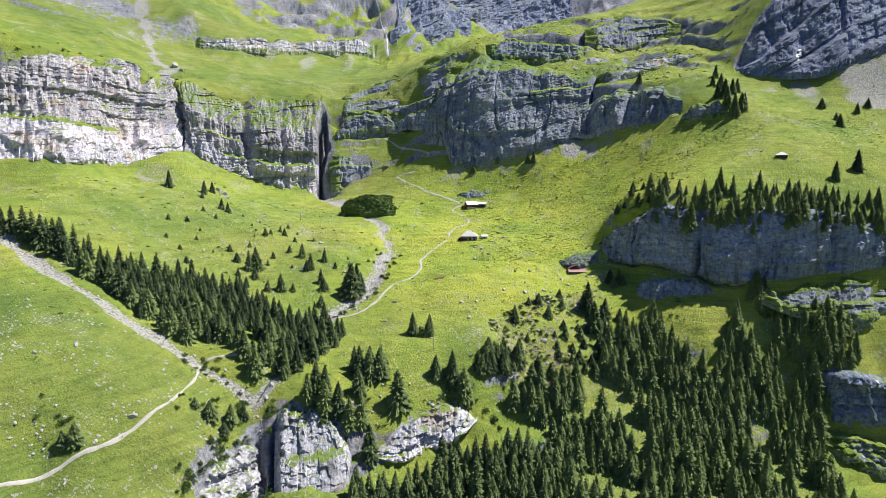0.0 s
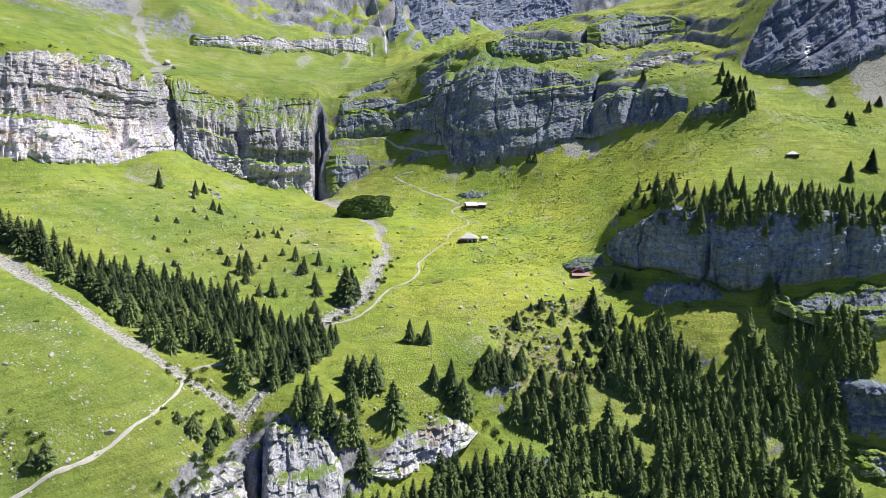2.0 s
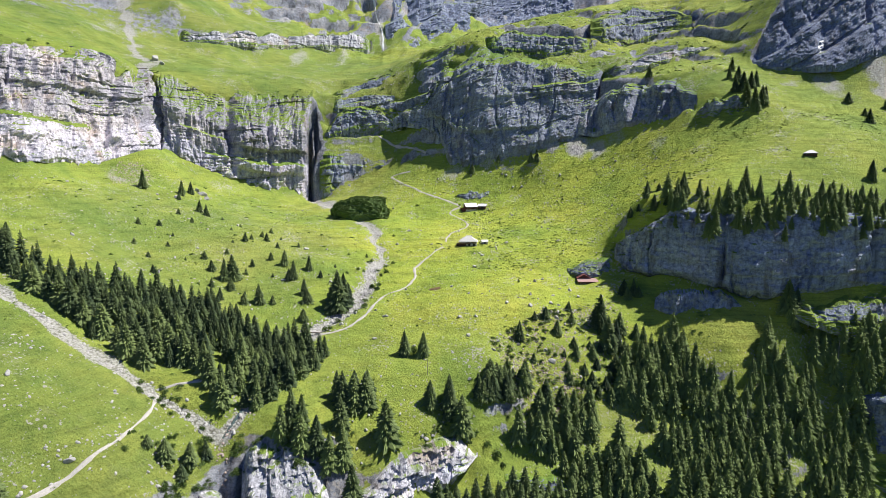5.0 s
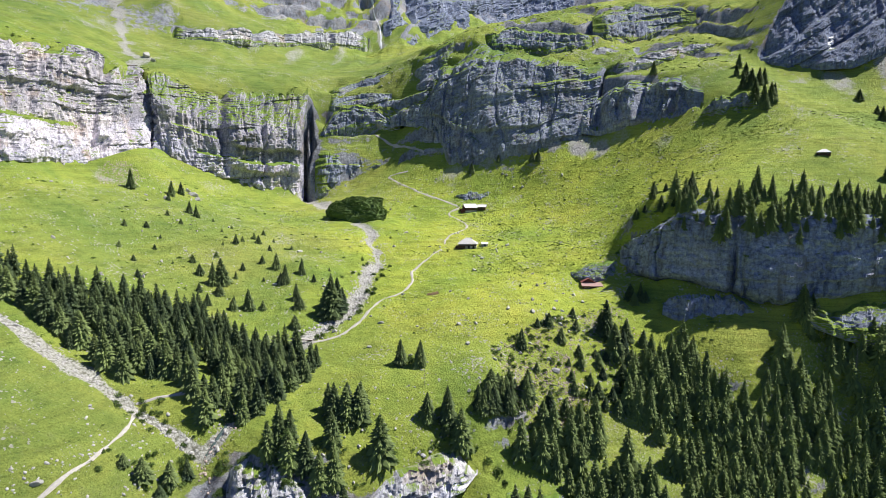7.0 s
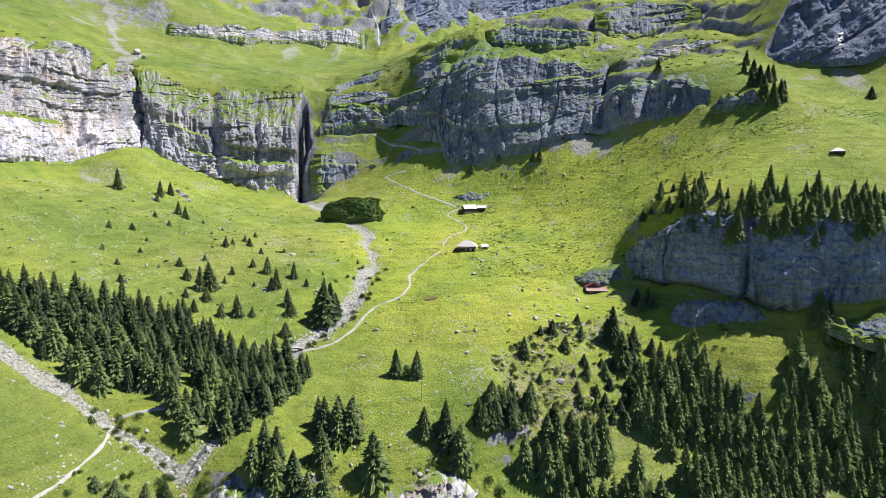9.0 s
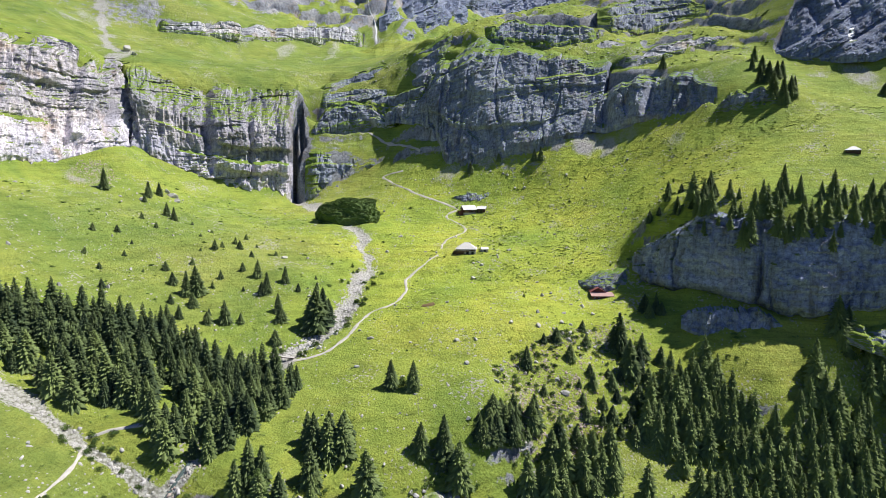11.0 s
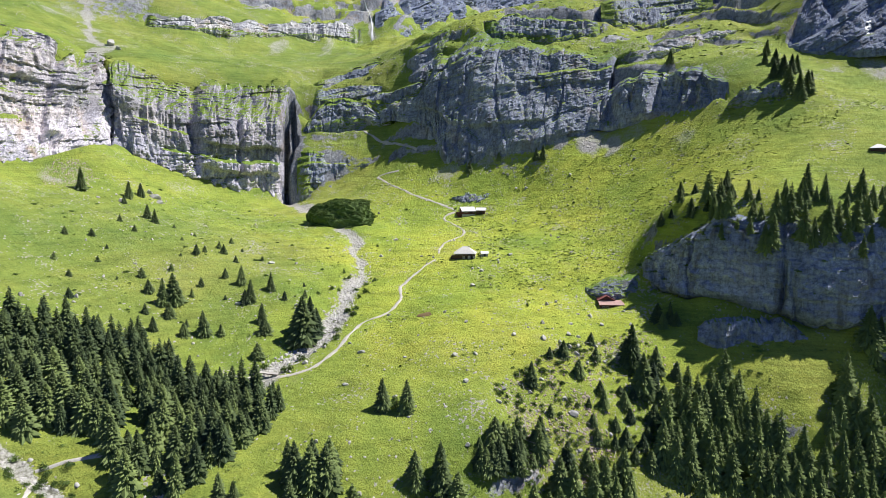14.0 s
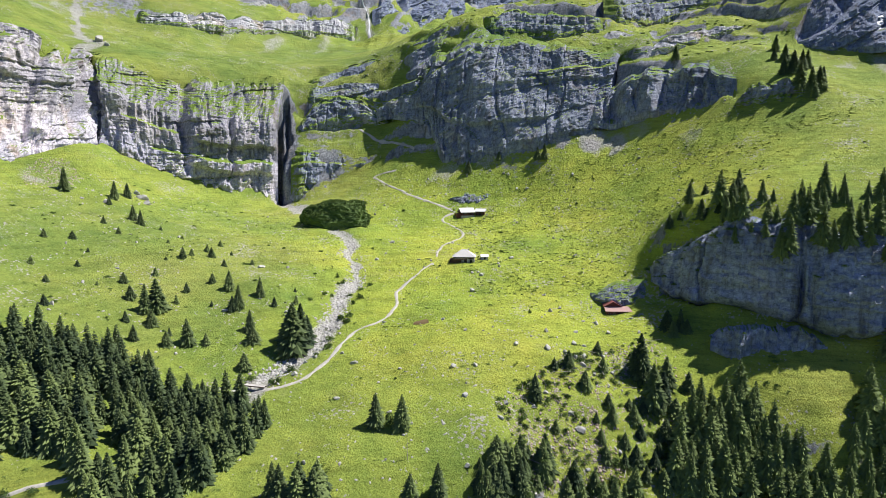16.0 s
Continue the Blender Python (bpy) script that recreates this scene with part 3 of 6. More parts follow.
wide = np.clip(1 + 1.0 * vnoise(gx / 13, gy / 13, 0, 77) + 0.5 * vnoise(gx / 5, gy / 5, 0, 78), 0.3, 2.3)
low_end = 0.35 + 0.65 * smooth(245, 285, gy)
stony = 1.1 * np.exp(-(line_distance(gx - sway(gy), gy, STREAM) / (4.6 * wide * low_end)) ** 2) + 1.3 * np.exp(-(line_distance(gx, gy, WEST_GULLY) / (2.4 * wide * smooth(-55, -100, gx) + 0.5)) ** 2)
stony = np.maximum(stony, 0.8 * np.exp(-(line_distance(gx, gy, HIGH_GULLY) / (7 * wide)) ** 2))
stony = np.maximum(stony, 0.7 * np.exp(-(line_distance(gx, gy, HIGH_FALL) / (7 * wide)) ** 2))
for cx, cy, rx, ry, k in STONY:
    stony = np.maximum(stony, k * zone(gx + 4 * (wide - 1), gy + 3 * (wide - 1), cx, cy, rx, ry, 0.7) * np.clip(0.55 + 0.45 * wide, 0.5, 1.2))
stony = np.maximum(stony, np.where(in_ring(gx, gy, EAST_WOOD), 0.42, 0.0))
ground = tagged(sheet("ground", gx, gy, gz, GROUND), "steep green alpine pasture with bare rock showing through", "ground", kind="structure")
craggy = np.maximum.reduce([0.28 * zone(gx, gy, -360, 600, 110, 60), 0.30 * zone(gx, gy, -180, 830, 170, 90), 0.5 * smooth(880, 980, gy), 0.34 * zone(gx, gy, -46, 194, 24, 18), 0.3 * zone(gx, gy, -72, 182, 9, 10),
                            0.06 * zone(gx, gy, 190, 245, 50, 30), 0.12 * zone(gx, gy, -85, 515, 20, 18), 0.12 * zone(gx, gy, 130, 540, 140, 70)])
craggy = craggy + 0.28 * smooth(0.05, 0.4, fbm(gx / 16 + gy / 60, gy / 11, 0, 4, 120)) * np.maximum(zone(gx, gy, 60, 575, 170, 75), 0.7 * zone(gx, gy, 150, 470, 90, 30))
craggy = craggy - 0.4 * zone(gx, gy, 185, 266, 55, 26) - 0.3 * zone(gx, gy, -128, 168, 26, 16) - 0.22 * zone(gx, gy, -75, 565, 40, 36) - 0.28 * zone(gx, gy, -15, 565, 50, 34)
craggy = craggy + 0.45 * smooth(730, 800, gy) * smooth(0.25, 0.02, np.abs(fbm((gx - 0.5 * gy) / 30, gy / 120, 0, 3, 66))) * smooth(40, -60, gx) - 0.2 * smooth(730, 800, gy) * smooth(40, -60, gx)
craggy = craggy + 0.9 * np.exp(-(line_distance(gx, gy, GORGE_SLOT) / 4.5) ** 2)
for rim in (WEST_CLIFF_RIM, WEST_WALL_RIM, MIDDLE_CLIFF_RIM, EAST_CLIFF_RIM):
    craggy = craggy - 0.4 * np.exp(-(line_distance(gx, gy, rim) / 9) ** 2)
ground.data.attributes.new("craggy", "FLOAT", "POINT").data.foreach_set("value", craggy.ravel().astype(np.float32))
# Where the turf is tinted: outside the central meadow, most on the pastures.
turf_tint = np.maximum(np.maximum(0.6 - 0.6 * zone(gx, gy, 45, 385, 115, 115), zone(gx, gy, -140, 185, 90, 50)), np.maximum(0.95 * zone(gx, gy, -130, 340, 80, 80), 1.0 * zone(gx, gy, -220, 620, 260, 150)))
ground.data.attributes.new("turf_tint", "FLOAT", "POINT").data.foreach_set("value", turf_tint.ravel().astype(np.float32))
ground.data.attributes.new("stony", "FLOAT", "POINT").data.foreach_set("value", stony.ravel().astype(np.float32))


# ---- cliffs ----
def resample(line, n):
    line = np.array(line, float)
    s = np.concatenate([[0], np.cumsum(np.linalg.norm(np.diff(line[:, :2], axis=0), axis=1))])
    t = np.linspace(0, s[-1], n)
    return np.stack([np.interp(t, s, line[:, k]) for k in range(3)], -1)


def cliff(name, foot, rim, label, cell=1.5, bulge=4.0, bed=7.5, ledge=2.2, dip=0.0, flute=1.6, proud=2.5, seed=0, low=0.06, treads=((0.97, 0.3),), rag=2.0, pinch=False, facet=0.0, span=28.0, thin=0.2, mat=CLIFF,
          knee=None, shelves=(), chimneys=(), under=0.0, fresh=None, grassy=0.0, frayed=False, blocky=0.5):
    """A rock face between a foot and a rim line, with buttresses, beds, grassy treads and upright cracks. knee: share of the height and of the
    depth at which a steep wall passes into a vegetated slope; shelves: (start, end, height, rise, depth) of ledges, negative depths overhang;
    chimneys: (place, half width, depth); under: how far the rock below the foot line draws back; fresh: height below which it is clean;
    frayed: turf creeps over its borders; blocky: how far single blocks stand out."""
    length = sum(math.dist(a[:2], b[:2]) for a, b in zip(foot[:-1], foot[1:]))
    tall = max(b[2] for b in rim) - min(a[2] for a in foot)
    n, m = max(12, int(length / cell)), max(8, int(tall * 1.25 / cell))
    f, r = resample(foot, n), resample(rim, n)
    if pinch:
        s = np.linspace(0, 1, n)
        k = (0.12 + 0.88 * smooth(0, 0.3, s) * smooth(1, 0.7, s))[:, None]
        r = f + (r - f) * k
    v = np.linspace(-low, 1.05, m)[:, None]
    run = np.arange(n)[None, :] * cell + 0 * v
    z = f[None, :, 2] * (1 - v) + r[None, :, 2] * v
    size = min(1.0, tall / 40)
    z = z + rag * fbm(run / (16 * size), 0.0, 0, 3, seed + 9) * smooth(0.5, 1.0, v)
    g = np.maximum(v, 0) + 0 * run
    apron = 0 * g
    if knee:
        at = knee[0] + 0.12 * fbm(run / 40, 0.0, 0, 3, seed + 41) + 0.05 * fbm(run / 7, 0.0, 0, 2, seed + 43)
        g = np.where(v < at, np.maximum(v, 0) / at * knee[1], knee[1] + (v - at) / (1.03 - at) * (1 - knee[1]))
        apron = smooth(at - 0.02, at + 0.06, v)
    for at, a in treads:
        level = at + (0.16 if at < 0.9 else 0.05) * fbm(run / (60 * size), 0.0, at * 7, 3, seed + 21)
        own = a * np.clip(0.5 + 1.3 * fbm(run / (45 * size), 0.0, at * 31, 2, seed + 23), 0.0, 1.2)
        g = g + own * (smooth(level - 0.04, level + 0.04, v) - np.maximum(v, 0))
    x = f[None, :, 0] * (1 - g) + r[None, :, 0] * g
    y = f[None, :, 1] * (1 - g) + r[None, :, 1] * g
    tx, ty = np.gradient(f[:, 0] + r[:, 0]), np.gradient(f[:, 1] + r[:, 1])
    k = np.ones(9) / 9
    tx, ty = (np.convolve(np.pad(a, 4, mode="edge"), k, "valid") for a in (tx, ty))
    ln = np.hypot(tx, ty) + 1e-9
    nx, ny = (ty / ln)[None, :], (-tx / ln)[None, :]
    zz = z - dip * run + 0.45 * bed * fbm(run / 40, z / 50, 0, 4, seed + 5) + 0.5 * bed * vnoise(0 * run, z / (2.3 * bed), 0, seed + 15)
    wander = run + 2.5 * fbm(run / 20, z / 16, 0, 2, seed + 11)
    d = bulge * fbm(run / (34 * size), z / (60 * size), 0, 5, seed)
    d = d + 0.45 * bulge * (0.5 - np.abs(fbm(wander / (13 * size), zz / (17 * size), 0, 3, seed + 13))) * 1.6
    d = d - flute * np.abs(fbm(wander / 5.0, z / 24, 0, 3, seed + 1)) * 1.6 * (0.35 + 0.65 * smooth(-0.4, 0.3, fbm(run / 45, z / 22, 0, 2, seed + 17)))
    saw = (run + 0.4 * z) / span + 0.5 * fbm(run / 34, z / 30, 0, 3, seed + 31)
    d = d + facet * (saw - np.floor(saw) - 0.5) * smooth(1.0, 0.7, saw - np.floor(saw)) * smooth(0.0, 0.2, v) * smooth(1.0, 0.8, v)
    tier = zz / bed + 0.6 * vnoise(run / 60, 0.0, 0.0, seed + 2)
    here = smooth(0.0, 0.5, vnoise(run / 34, np.floor(tier) * 3.7, 0, seed + 3))
    d = d - ledge * here * (tier - np.floor(tier)) ** 3
    tier2 = zz / (bed * 0.31) + 0.5 * vnoise(run / 20, z / 20, 0, seed + 6)
    d = d - thin * ledge * smooth(0.0, 0.5, fbm(run / 22, z / 14, 0, 2, seed + 8)) * (tier2 - np.floor(tier2))
    d = d + 0.8 * fbm(x / 3, y / 3, z / 3, 3, seed + 4) + 0.45 * cell * vnoise(x / 1.1, y / 1.1, z / 1.1, seed + 19)
    bw, bh = 4.2 * size + 1.2, 2.6 * size + 0.8
    for k in (1.0, 0.45):
        row = np.floor(zz / (bh * k))
        col = np.floor((wander + 0.8 * bw * k * hash3(row.astype(np.int64), 0 * row.astype(np.int64), 0, seed + 61)) / (bw * k))
        d = d + blocky * k * hash3(col.astype(np.int64), row.astype(np.int64), 7, seed + 63)
    crack = np.abs(fbm(wander / 16, z / 90, 0, 3, seed + 7))
    d = d - 1.8 * size * np.exp(-(crack / 0.035) ** 2)
    along_s = run / (run.max() + 1e-9)
    for s0, s1, v0, rise, depth in shelves:
        level = v0 + rise * (along_s - s0) / (s1 - s0) + 0.02 * fbm(run / 9, 0.0, v0, 2, seed + 45)
        here = smooth(s0 - 0.03, s0 + 0.03, along_s) * smooth(s1 + 0.03, s1 - 0.03, along_s)
        d = d - depth * here * (smooth(level - 0.02, level + 0.02, v) - 0.5 * smooth(0.0, 1.0, v))
        apron = np.maximum(apron, here * (depth > 0) * np.exp(-((v - level) / 0.03) ** 2))
    for s0, wide_, deep in chimneys:
        d = d - deep * np.exp(-((run + 1.5 * fbm(z / 12, 0.0, 0, 3, seed + 47) - s0 * run.max()) / wide_) ** 2) * smooth(-0.05, 0.2, v)
    d = d - under * smooth(0.03, -low, v)
    e = min(0.2, 6.0 / length)
    edge = smooth(0, e, np.linspace(0, 1, n))[None, :] * smooth(0, e, np.linspace(1, 0, n))[None, :]
    d = (d + proud) * edge - 2.0 * (1 - edge)
    d = d - (proud + 2.0) * smooth(0.97, 1.05, v)
    ob = tagged(sheet(name, x + nx * d, y + ny * d, z, mat, False), label, "cliff", kind="structure")
    turf = grassy * apron
    if frayed:
        inner = np.minimum.reduce([np.minimum(along_s, 1 - along_s) * length / 13, (1 - v) * tall / 3.5 + 0 * run, v * tall / 5.0 + 0 * run])
        turf = np.maximum(turf, 0.65 * smooth(0.95, 0.35, inner + 0.75 * fbm(run / 7, z / 5, 0, 3, seed + 51)))
    ob.data.attributes.new("turf", "FLOAT", "POINT").data.foreach_set("value", turf.ravel().astype(np.float32))
    clean = 0 * g if fresh is None else smooth(fresh + 0.05, fresh - 0.05, v + 0.08 * fbm(run / 25, z / 10, 0, 3, seed + 49))
    ob.data.attributes.new("fresh", "FLOAT", "POINT").data.foreach_set("value", clean.ravel().astype(np.float32))
    return ob


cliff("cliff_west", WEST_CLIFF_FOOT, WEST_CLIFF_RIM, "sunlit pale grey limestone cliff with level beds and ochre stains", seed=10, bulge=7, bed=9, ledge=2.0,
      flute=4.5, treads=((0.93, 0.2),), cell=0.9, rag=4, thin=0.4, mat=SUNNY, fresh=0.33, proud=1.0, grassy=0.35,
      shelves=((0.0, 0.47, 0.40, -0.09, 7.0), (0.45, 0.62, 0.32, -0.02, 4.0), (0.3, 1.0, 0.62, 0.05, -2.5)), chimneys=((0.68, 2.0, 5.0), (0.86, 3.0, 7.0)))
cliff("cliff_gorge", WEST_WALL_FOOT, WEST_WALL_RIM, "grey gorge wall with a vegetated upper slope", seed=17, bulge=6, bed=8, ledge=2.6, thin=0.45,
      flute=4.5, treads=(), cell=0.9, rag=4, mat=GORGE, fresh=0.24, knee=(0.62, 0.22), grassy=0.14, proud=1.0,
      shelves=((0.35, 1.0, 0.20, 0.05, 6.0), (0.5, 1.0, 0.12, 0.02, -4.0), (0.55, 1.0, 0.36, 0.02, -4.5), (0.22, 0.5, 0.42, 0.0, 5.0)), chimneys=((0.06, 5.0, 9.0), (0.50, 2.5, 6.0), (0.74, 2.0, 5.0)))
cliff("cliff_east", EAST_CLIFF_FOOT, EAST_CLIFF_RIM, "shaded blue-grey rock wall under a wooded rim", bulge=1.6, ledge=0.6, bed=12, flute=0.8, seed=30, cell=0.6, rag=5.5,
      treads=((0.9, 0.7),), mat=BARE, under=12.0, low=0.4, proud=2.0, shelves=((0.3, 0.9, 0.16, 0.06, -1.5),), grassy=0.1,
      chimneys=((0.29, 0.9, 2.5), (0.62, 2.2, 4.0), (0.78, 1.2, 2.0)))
cliff("cliff_middle", MIDDLE_CLIFF_FOOT, MIDDLE_CLIFF_RIM, "shaded grey cliff with grassy ledges above the meadow", seed=50, bulge=3.2, dip=0.22, bed=11,
      ledge=1.4, flute=0.9, thin=0.5, treads=((0.93, 0.15),), cell=0.9, rag=6.0, facet=2.5, span=45.0, knee=(0.86, 0.7), grassy=0.1, blocky=0.25, low=0.22,
      shelves=((0.2, 0.75, 0.30, -0.12, -3.0), (0.72, 1.0, 0.66, 0.16, 5.0), (0.1, 0.5, 0.72, 0.1, 4.0), (0.4, 1.0, 0.5, 0.12, -2.0)))
cliff("rock_flank", FLANK_FOOT, FLANK_RIM, "steep dark turf slope with level rock beds beside the cliff", seed=151, bulge=3.0, dip=0.25, bed=7, ledge=2.4, flute=1.0, thin=0.6,
      treads=((0.25, 0.3), (0.5, 0.3), (0.78, 0.25)), cell=0.9, rag=3.0, low=0.6, proud=1.6, frayed=True)
cliff("cliff_buttress", BUTTRESS_FOOT, BUTTRESS_RIM, "shaded grey rock buttresses between grassy gullies", seed=54, bulge=4.5, bed=11, ledge=1.2, flute=1.5,
      treads=((0.92, 0.3),), cell=0.8, rag=8.0, low=0.15, facet=4.0, span=22.0, thin=0.5, chimneys=((0.2, 3.5, 6.0), (0.52, 2.5, 5.0), (0.78, 3.0, 6.0)))
cliff("cliff_spur", SPUR_BAND_FOOT, SPUR_BAND_RIM, "broken grey rock steps below the high spruces", frayed=True, seed=57, bulge=5, bed=7, ledge=1.6, flute=1.2,
      treads=((0.5, 0.3), (0.9, 0.4)), cell=0.8, rag=5.0, low=0.2, pinch=True)
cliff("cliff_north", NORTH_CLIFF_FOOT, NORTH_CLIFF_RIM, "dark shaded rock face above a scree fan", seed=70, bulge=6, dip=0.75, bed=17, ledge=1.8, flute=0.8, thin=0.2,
      treads=(), mat=SHADY, blocky=0.2, cell=1.2, rag=3.0, shelves=((0.0, 0.5, 0.18, 0.55, 5.0), (0.25, 0.8, 0.12, 0.35, 5.0), (0.45, 0.75, 0.02, 0.1, 3.0)), chimneys=((0.46, 2.0, 5.0),))
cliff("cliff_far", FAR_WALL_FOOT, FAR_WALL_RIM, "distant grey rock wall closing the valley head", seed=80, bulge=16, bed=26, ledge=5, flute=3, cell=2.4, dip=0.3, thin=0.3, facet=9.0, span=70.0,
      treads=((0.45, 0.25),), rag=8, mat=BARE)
SMALL = dict(low=0.7, rag=1.2, proud=1.2, pinch=True)
cliff("rock_band_upper", UPPER_BAND_FOOT, UPPER_BAND_RIM, "pale rock band crossing the upper pasture", frayed=True, seed=90, bulge=4, bed=6, ledge=1.8, cell=1.3, rag=7, proud=2.5, low=0.5, mat=PALE, treads=((0.5, 0.3), (0.9, 0.3)),
      chimneys=((0.2, 4, 8), (0.36, 5, 9), (0.55, 3, 7), (0.8, 4, 8)))
cliff("rock_band_hut", HUT_BAND_FOOT, HUT_BAND_RIM, "low grey rock step behind the red hut", seed=95, bulge=1.5, bed=3, ledge=0.8, flute=0.5, cell=0.6, **SMALL)
cliff("rock_band_shade", SHADE_BAND_FOOT, SHADE_BAND_RIM, "low shaded rock band under the overhanging wall", seed=97, bulge=2.4, bed=2.5, ledge=1.0, flute=1.2, cell=0.6, mat=BARE, low=0.6, rag=2.5, proud=0.2)
cliff("rock_band_corner", CORNER_BAND_FOOT, CORNER_BAND_RIM, "grey rock steps beside the spruce wood", frayed=True, seed=99, bulge=2.2, bed=3.5, ledge=1.8, flute=2.4, cell=0.6, low=0.5, rag=3.0, proud=0.5, treads=((0.45, 0.35), (0.9, 0.3)))
cliff("rock_wall_corner", CORNER_LOW_FOOT, CORNER_LOW_RIM, "dark wet rock wall beside the spruce wood", seed=131, bulge=2.6, bed=5, ledge=2.0, flute=1.6, thin=0.4, cell=0.6, low=0.3, rag=2.0,
      proud=1.5, mat=SHADY, shelves=((0.1, 1.0, 0.8, 0.0, -7.0),))
cliff("rock_step_corner", CORNER_STEP_FOOT, CORNER_STEP_RIM, "grey bedded rock steps beside a small stream", frayed=True, seed=133, bulge=2.0, bed=2.5, ledge=1.6, flute=1.0, thin=0.4, cell=0.5, low=0.4, rag=2.0,
      proud=1.0, treads=((0.35, 0.3), (0.7, 0.3)))
cliff("rock_gorge_west", GORGE_WEST_FOOT, GORGE_WEST_RIM, "pale limestone edge of the ravine under the pasture", seed=135, bulge=3.0, bed=4, ledge=1.5, flute=1.5, thin=0.4, cell=0.45, low=0.3, rag=3.0,
      proud=1.0, mat=PALE, treads=((0.4, 0.3), (0.75, 0.3)), blocky=1.1)
cliff("rock_outcrop", OUTCROP_FOOT, OUTCROP_RIM, "pale limestone outcrop below a grassy shelf", seed=101, bulge=2.4, bed=4, ledge=1.2, flute=0.9, mat=PALE, cell=0.4, low=0.5, rag=1.5, proud=3.0, pinch=True,
      blocky=0.8, under=3.5, shelves=((0.3, 0.9, 0.35, 0.1, -1.2), (0.1, 0.6, 0.65, 0.0, 1.0)), fresh=0.45)
cliff("rock_band_lower", LOWER_BAND_FOOT, LOWER_BAND_RIM, "low grey rock step between grass and spruces", seed=103, bulge=1.6, bed=3, ledge=0.7, flute=0.6, cell=0.5, **SMALL)
cliff("rock_gorge_side", GORGE_SIDE_FOOT, GORGE_SIDE_RIM, "pale broken limestone beside the ravine", seed=105, bulge=3.0, bed=3.6, ledge=1.2, flute=0.5, thin=0.5, cell=0.4, low=0.4, rag=4.0, proud=2.2, mat=PALE,
      treads=((0.5, 0.2),), blocky=0.8)
cliff("rock_band_ledge", MOUND_UPPER_FOOT, MOUND_UPPER_RIM, "grey rock band with grassy steps beside the gorge", frayed=True, seed=111, bulge=4, bed=7, ledge=1.5, flute=1.6, cell=0.8, rag=3,
      proud=1.0, low=0.9, treads=((0.3, 0.3), (0.6, 0.3), (0.85, 0.25)), pinch=True)
cliff("rock_band_mound", MOUND_LOWER_FOOT, MOUND_LOWER_RIM, "broken grey rocks with turf at the mouth of the gorge", frayed=True, seed=113, bulge=5, bed=7, ledge=2.5, flute=1.6, cell=0.8, rag=4,
      proud=1.0, low=0.2, treads=((0.3, 0.25), (0.65, 0.3), (0.9, 0.2)))
cliff("rock_slab", SLAB_FOOT, SLAB_RIM, "long low rock ledge above the farm huts", seed=109, bulge=0.8, bed=2, ledge=0.5, flute=0.4, cell=0.6, **SMALL)
HIGH = dict(frayed=True, low=0.5, rag=4.0, proud=1.5, cell=1.0, flute=1.6)
cliff("rock_band_pale", PALE_BAND_FOOT, PALE_BAND_RIM, "pale sunlit rock slabs on the high terrace", seed=115, bulge=3, bed=4, ledge=1.2, mat=PALE, pinch=True, **HIGH)
cliff("rock_band_crest", CREST_BAND_FOOT, CREST_BAND_RIM, "grey rock band under the grassy crest", seed=117, bulge=4.5, bed=6, ledge=1.8, treads=((0.5, 0.3), (0.9, 0.4)), **HIGH)
cliff("rock_band_high", HIGH_BAND_FOOT, HIGH_BAND_RIM, "broad grey rock face on the grassy crest", seed=119, bulge=6, bed=9, ledge=2.2, treads=((0.4, 0.3), (0.75, 0.3), (0.95, 0.3)), **HIGH)


# ---- parts ----
def mesh_of(name, verts, faces, mats, slots=None, smooth_faces=False):
    me = bpy.data.meshes.new(name)
    me.from_pydata([tuple(v) for v in verts], [], [tuple(int(i) for i in f) for f in faces])
    for mt in mats:
        me.materials.append(mt)
    if slots is not None:
        me.polygons.foreach_set("material_index", np.array(slots, np.int32))
    if smooth_faces:
        me.polygons.foreach_set("use_smooth", np.ones(len(me.polygons), bool))
    me.update()
    return me


def child(name, me, parent, label=""):
    ob = new(name, me)
    ob.parent = parent
    return tagged(ob, label)


def part(name, bm, mat, parent, label=""):
    """Links a bmesh as one mesh object under a thing or a part."""
    me = bpy.data.meshes.new(name)
    bm.to_mesh(me)
    bm.free()
    me.materials.append(mat)
    return child(name, me, parent, label)


def ground_z(x, y):
    return float(height(np.array([x]), np.array([y]))[0])


def plain(name, colour, rough=0.8, scale=6.0, vary=0.35, metal=0.0, stretch=None, bumpy=0.2):
    """A surface with grain and stains in one colour."""
    m, n, l, bsdf = material(name)
    t = tex(n, l, scale, 6, 0.7, stretch)
    big = tex(n, l, scale * 0.13, 3, 0.6)
    c = mix(n, l, vary, (*colour, 1), ramp(n, l, t.outputs[0], [(0.3, tuple(v * 0.45 for v in colour)), (0.7, tuple(min(1, v * 1.3) for v in colour))]))
    c = mix(n, l, vary, c, ramp(n, l, big.outputs[0], [(0.35, grey(0.6)), (0.65, grey(1.15))]), "MULTIPLY")
    l.new(c, bsdf.inputs["Base Color"])
    bsdf.inputs["Roughness"].default_value, bsdf.inputs["Metallic"].default_value = rough, metal
    l.new(bump(n, l, t.outputs[0], bumpy, 0.05), bsdf.inputs["Normal"])
    return m


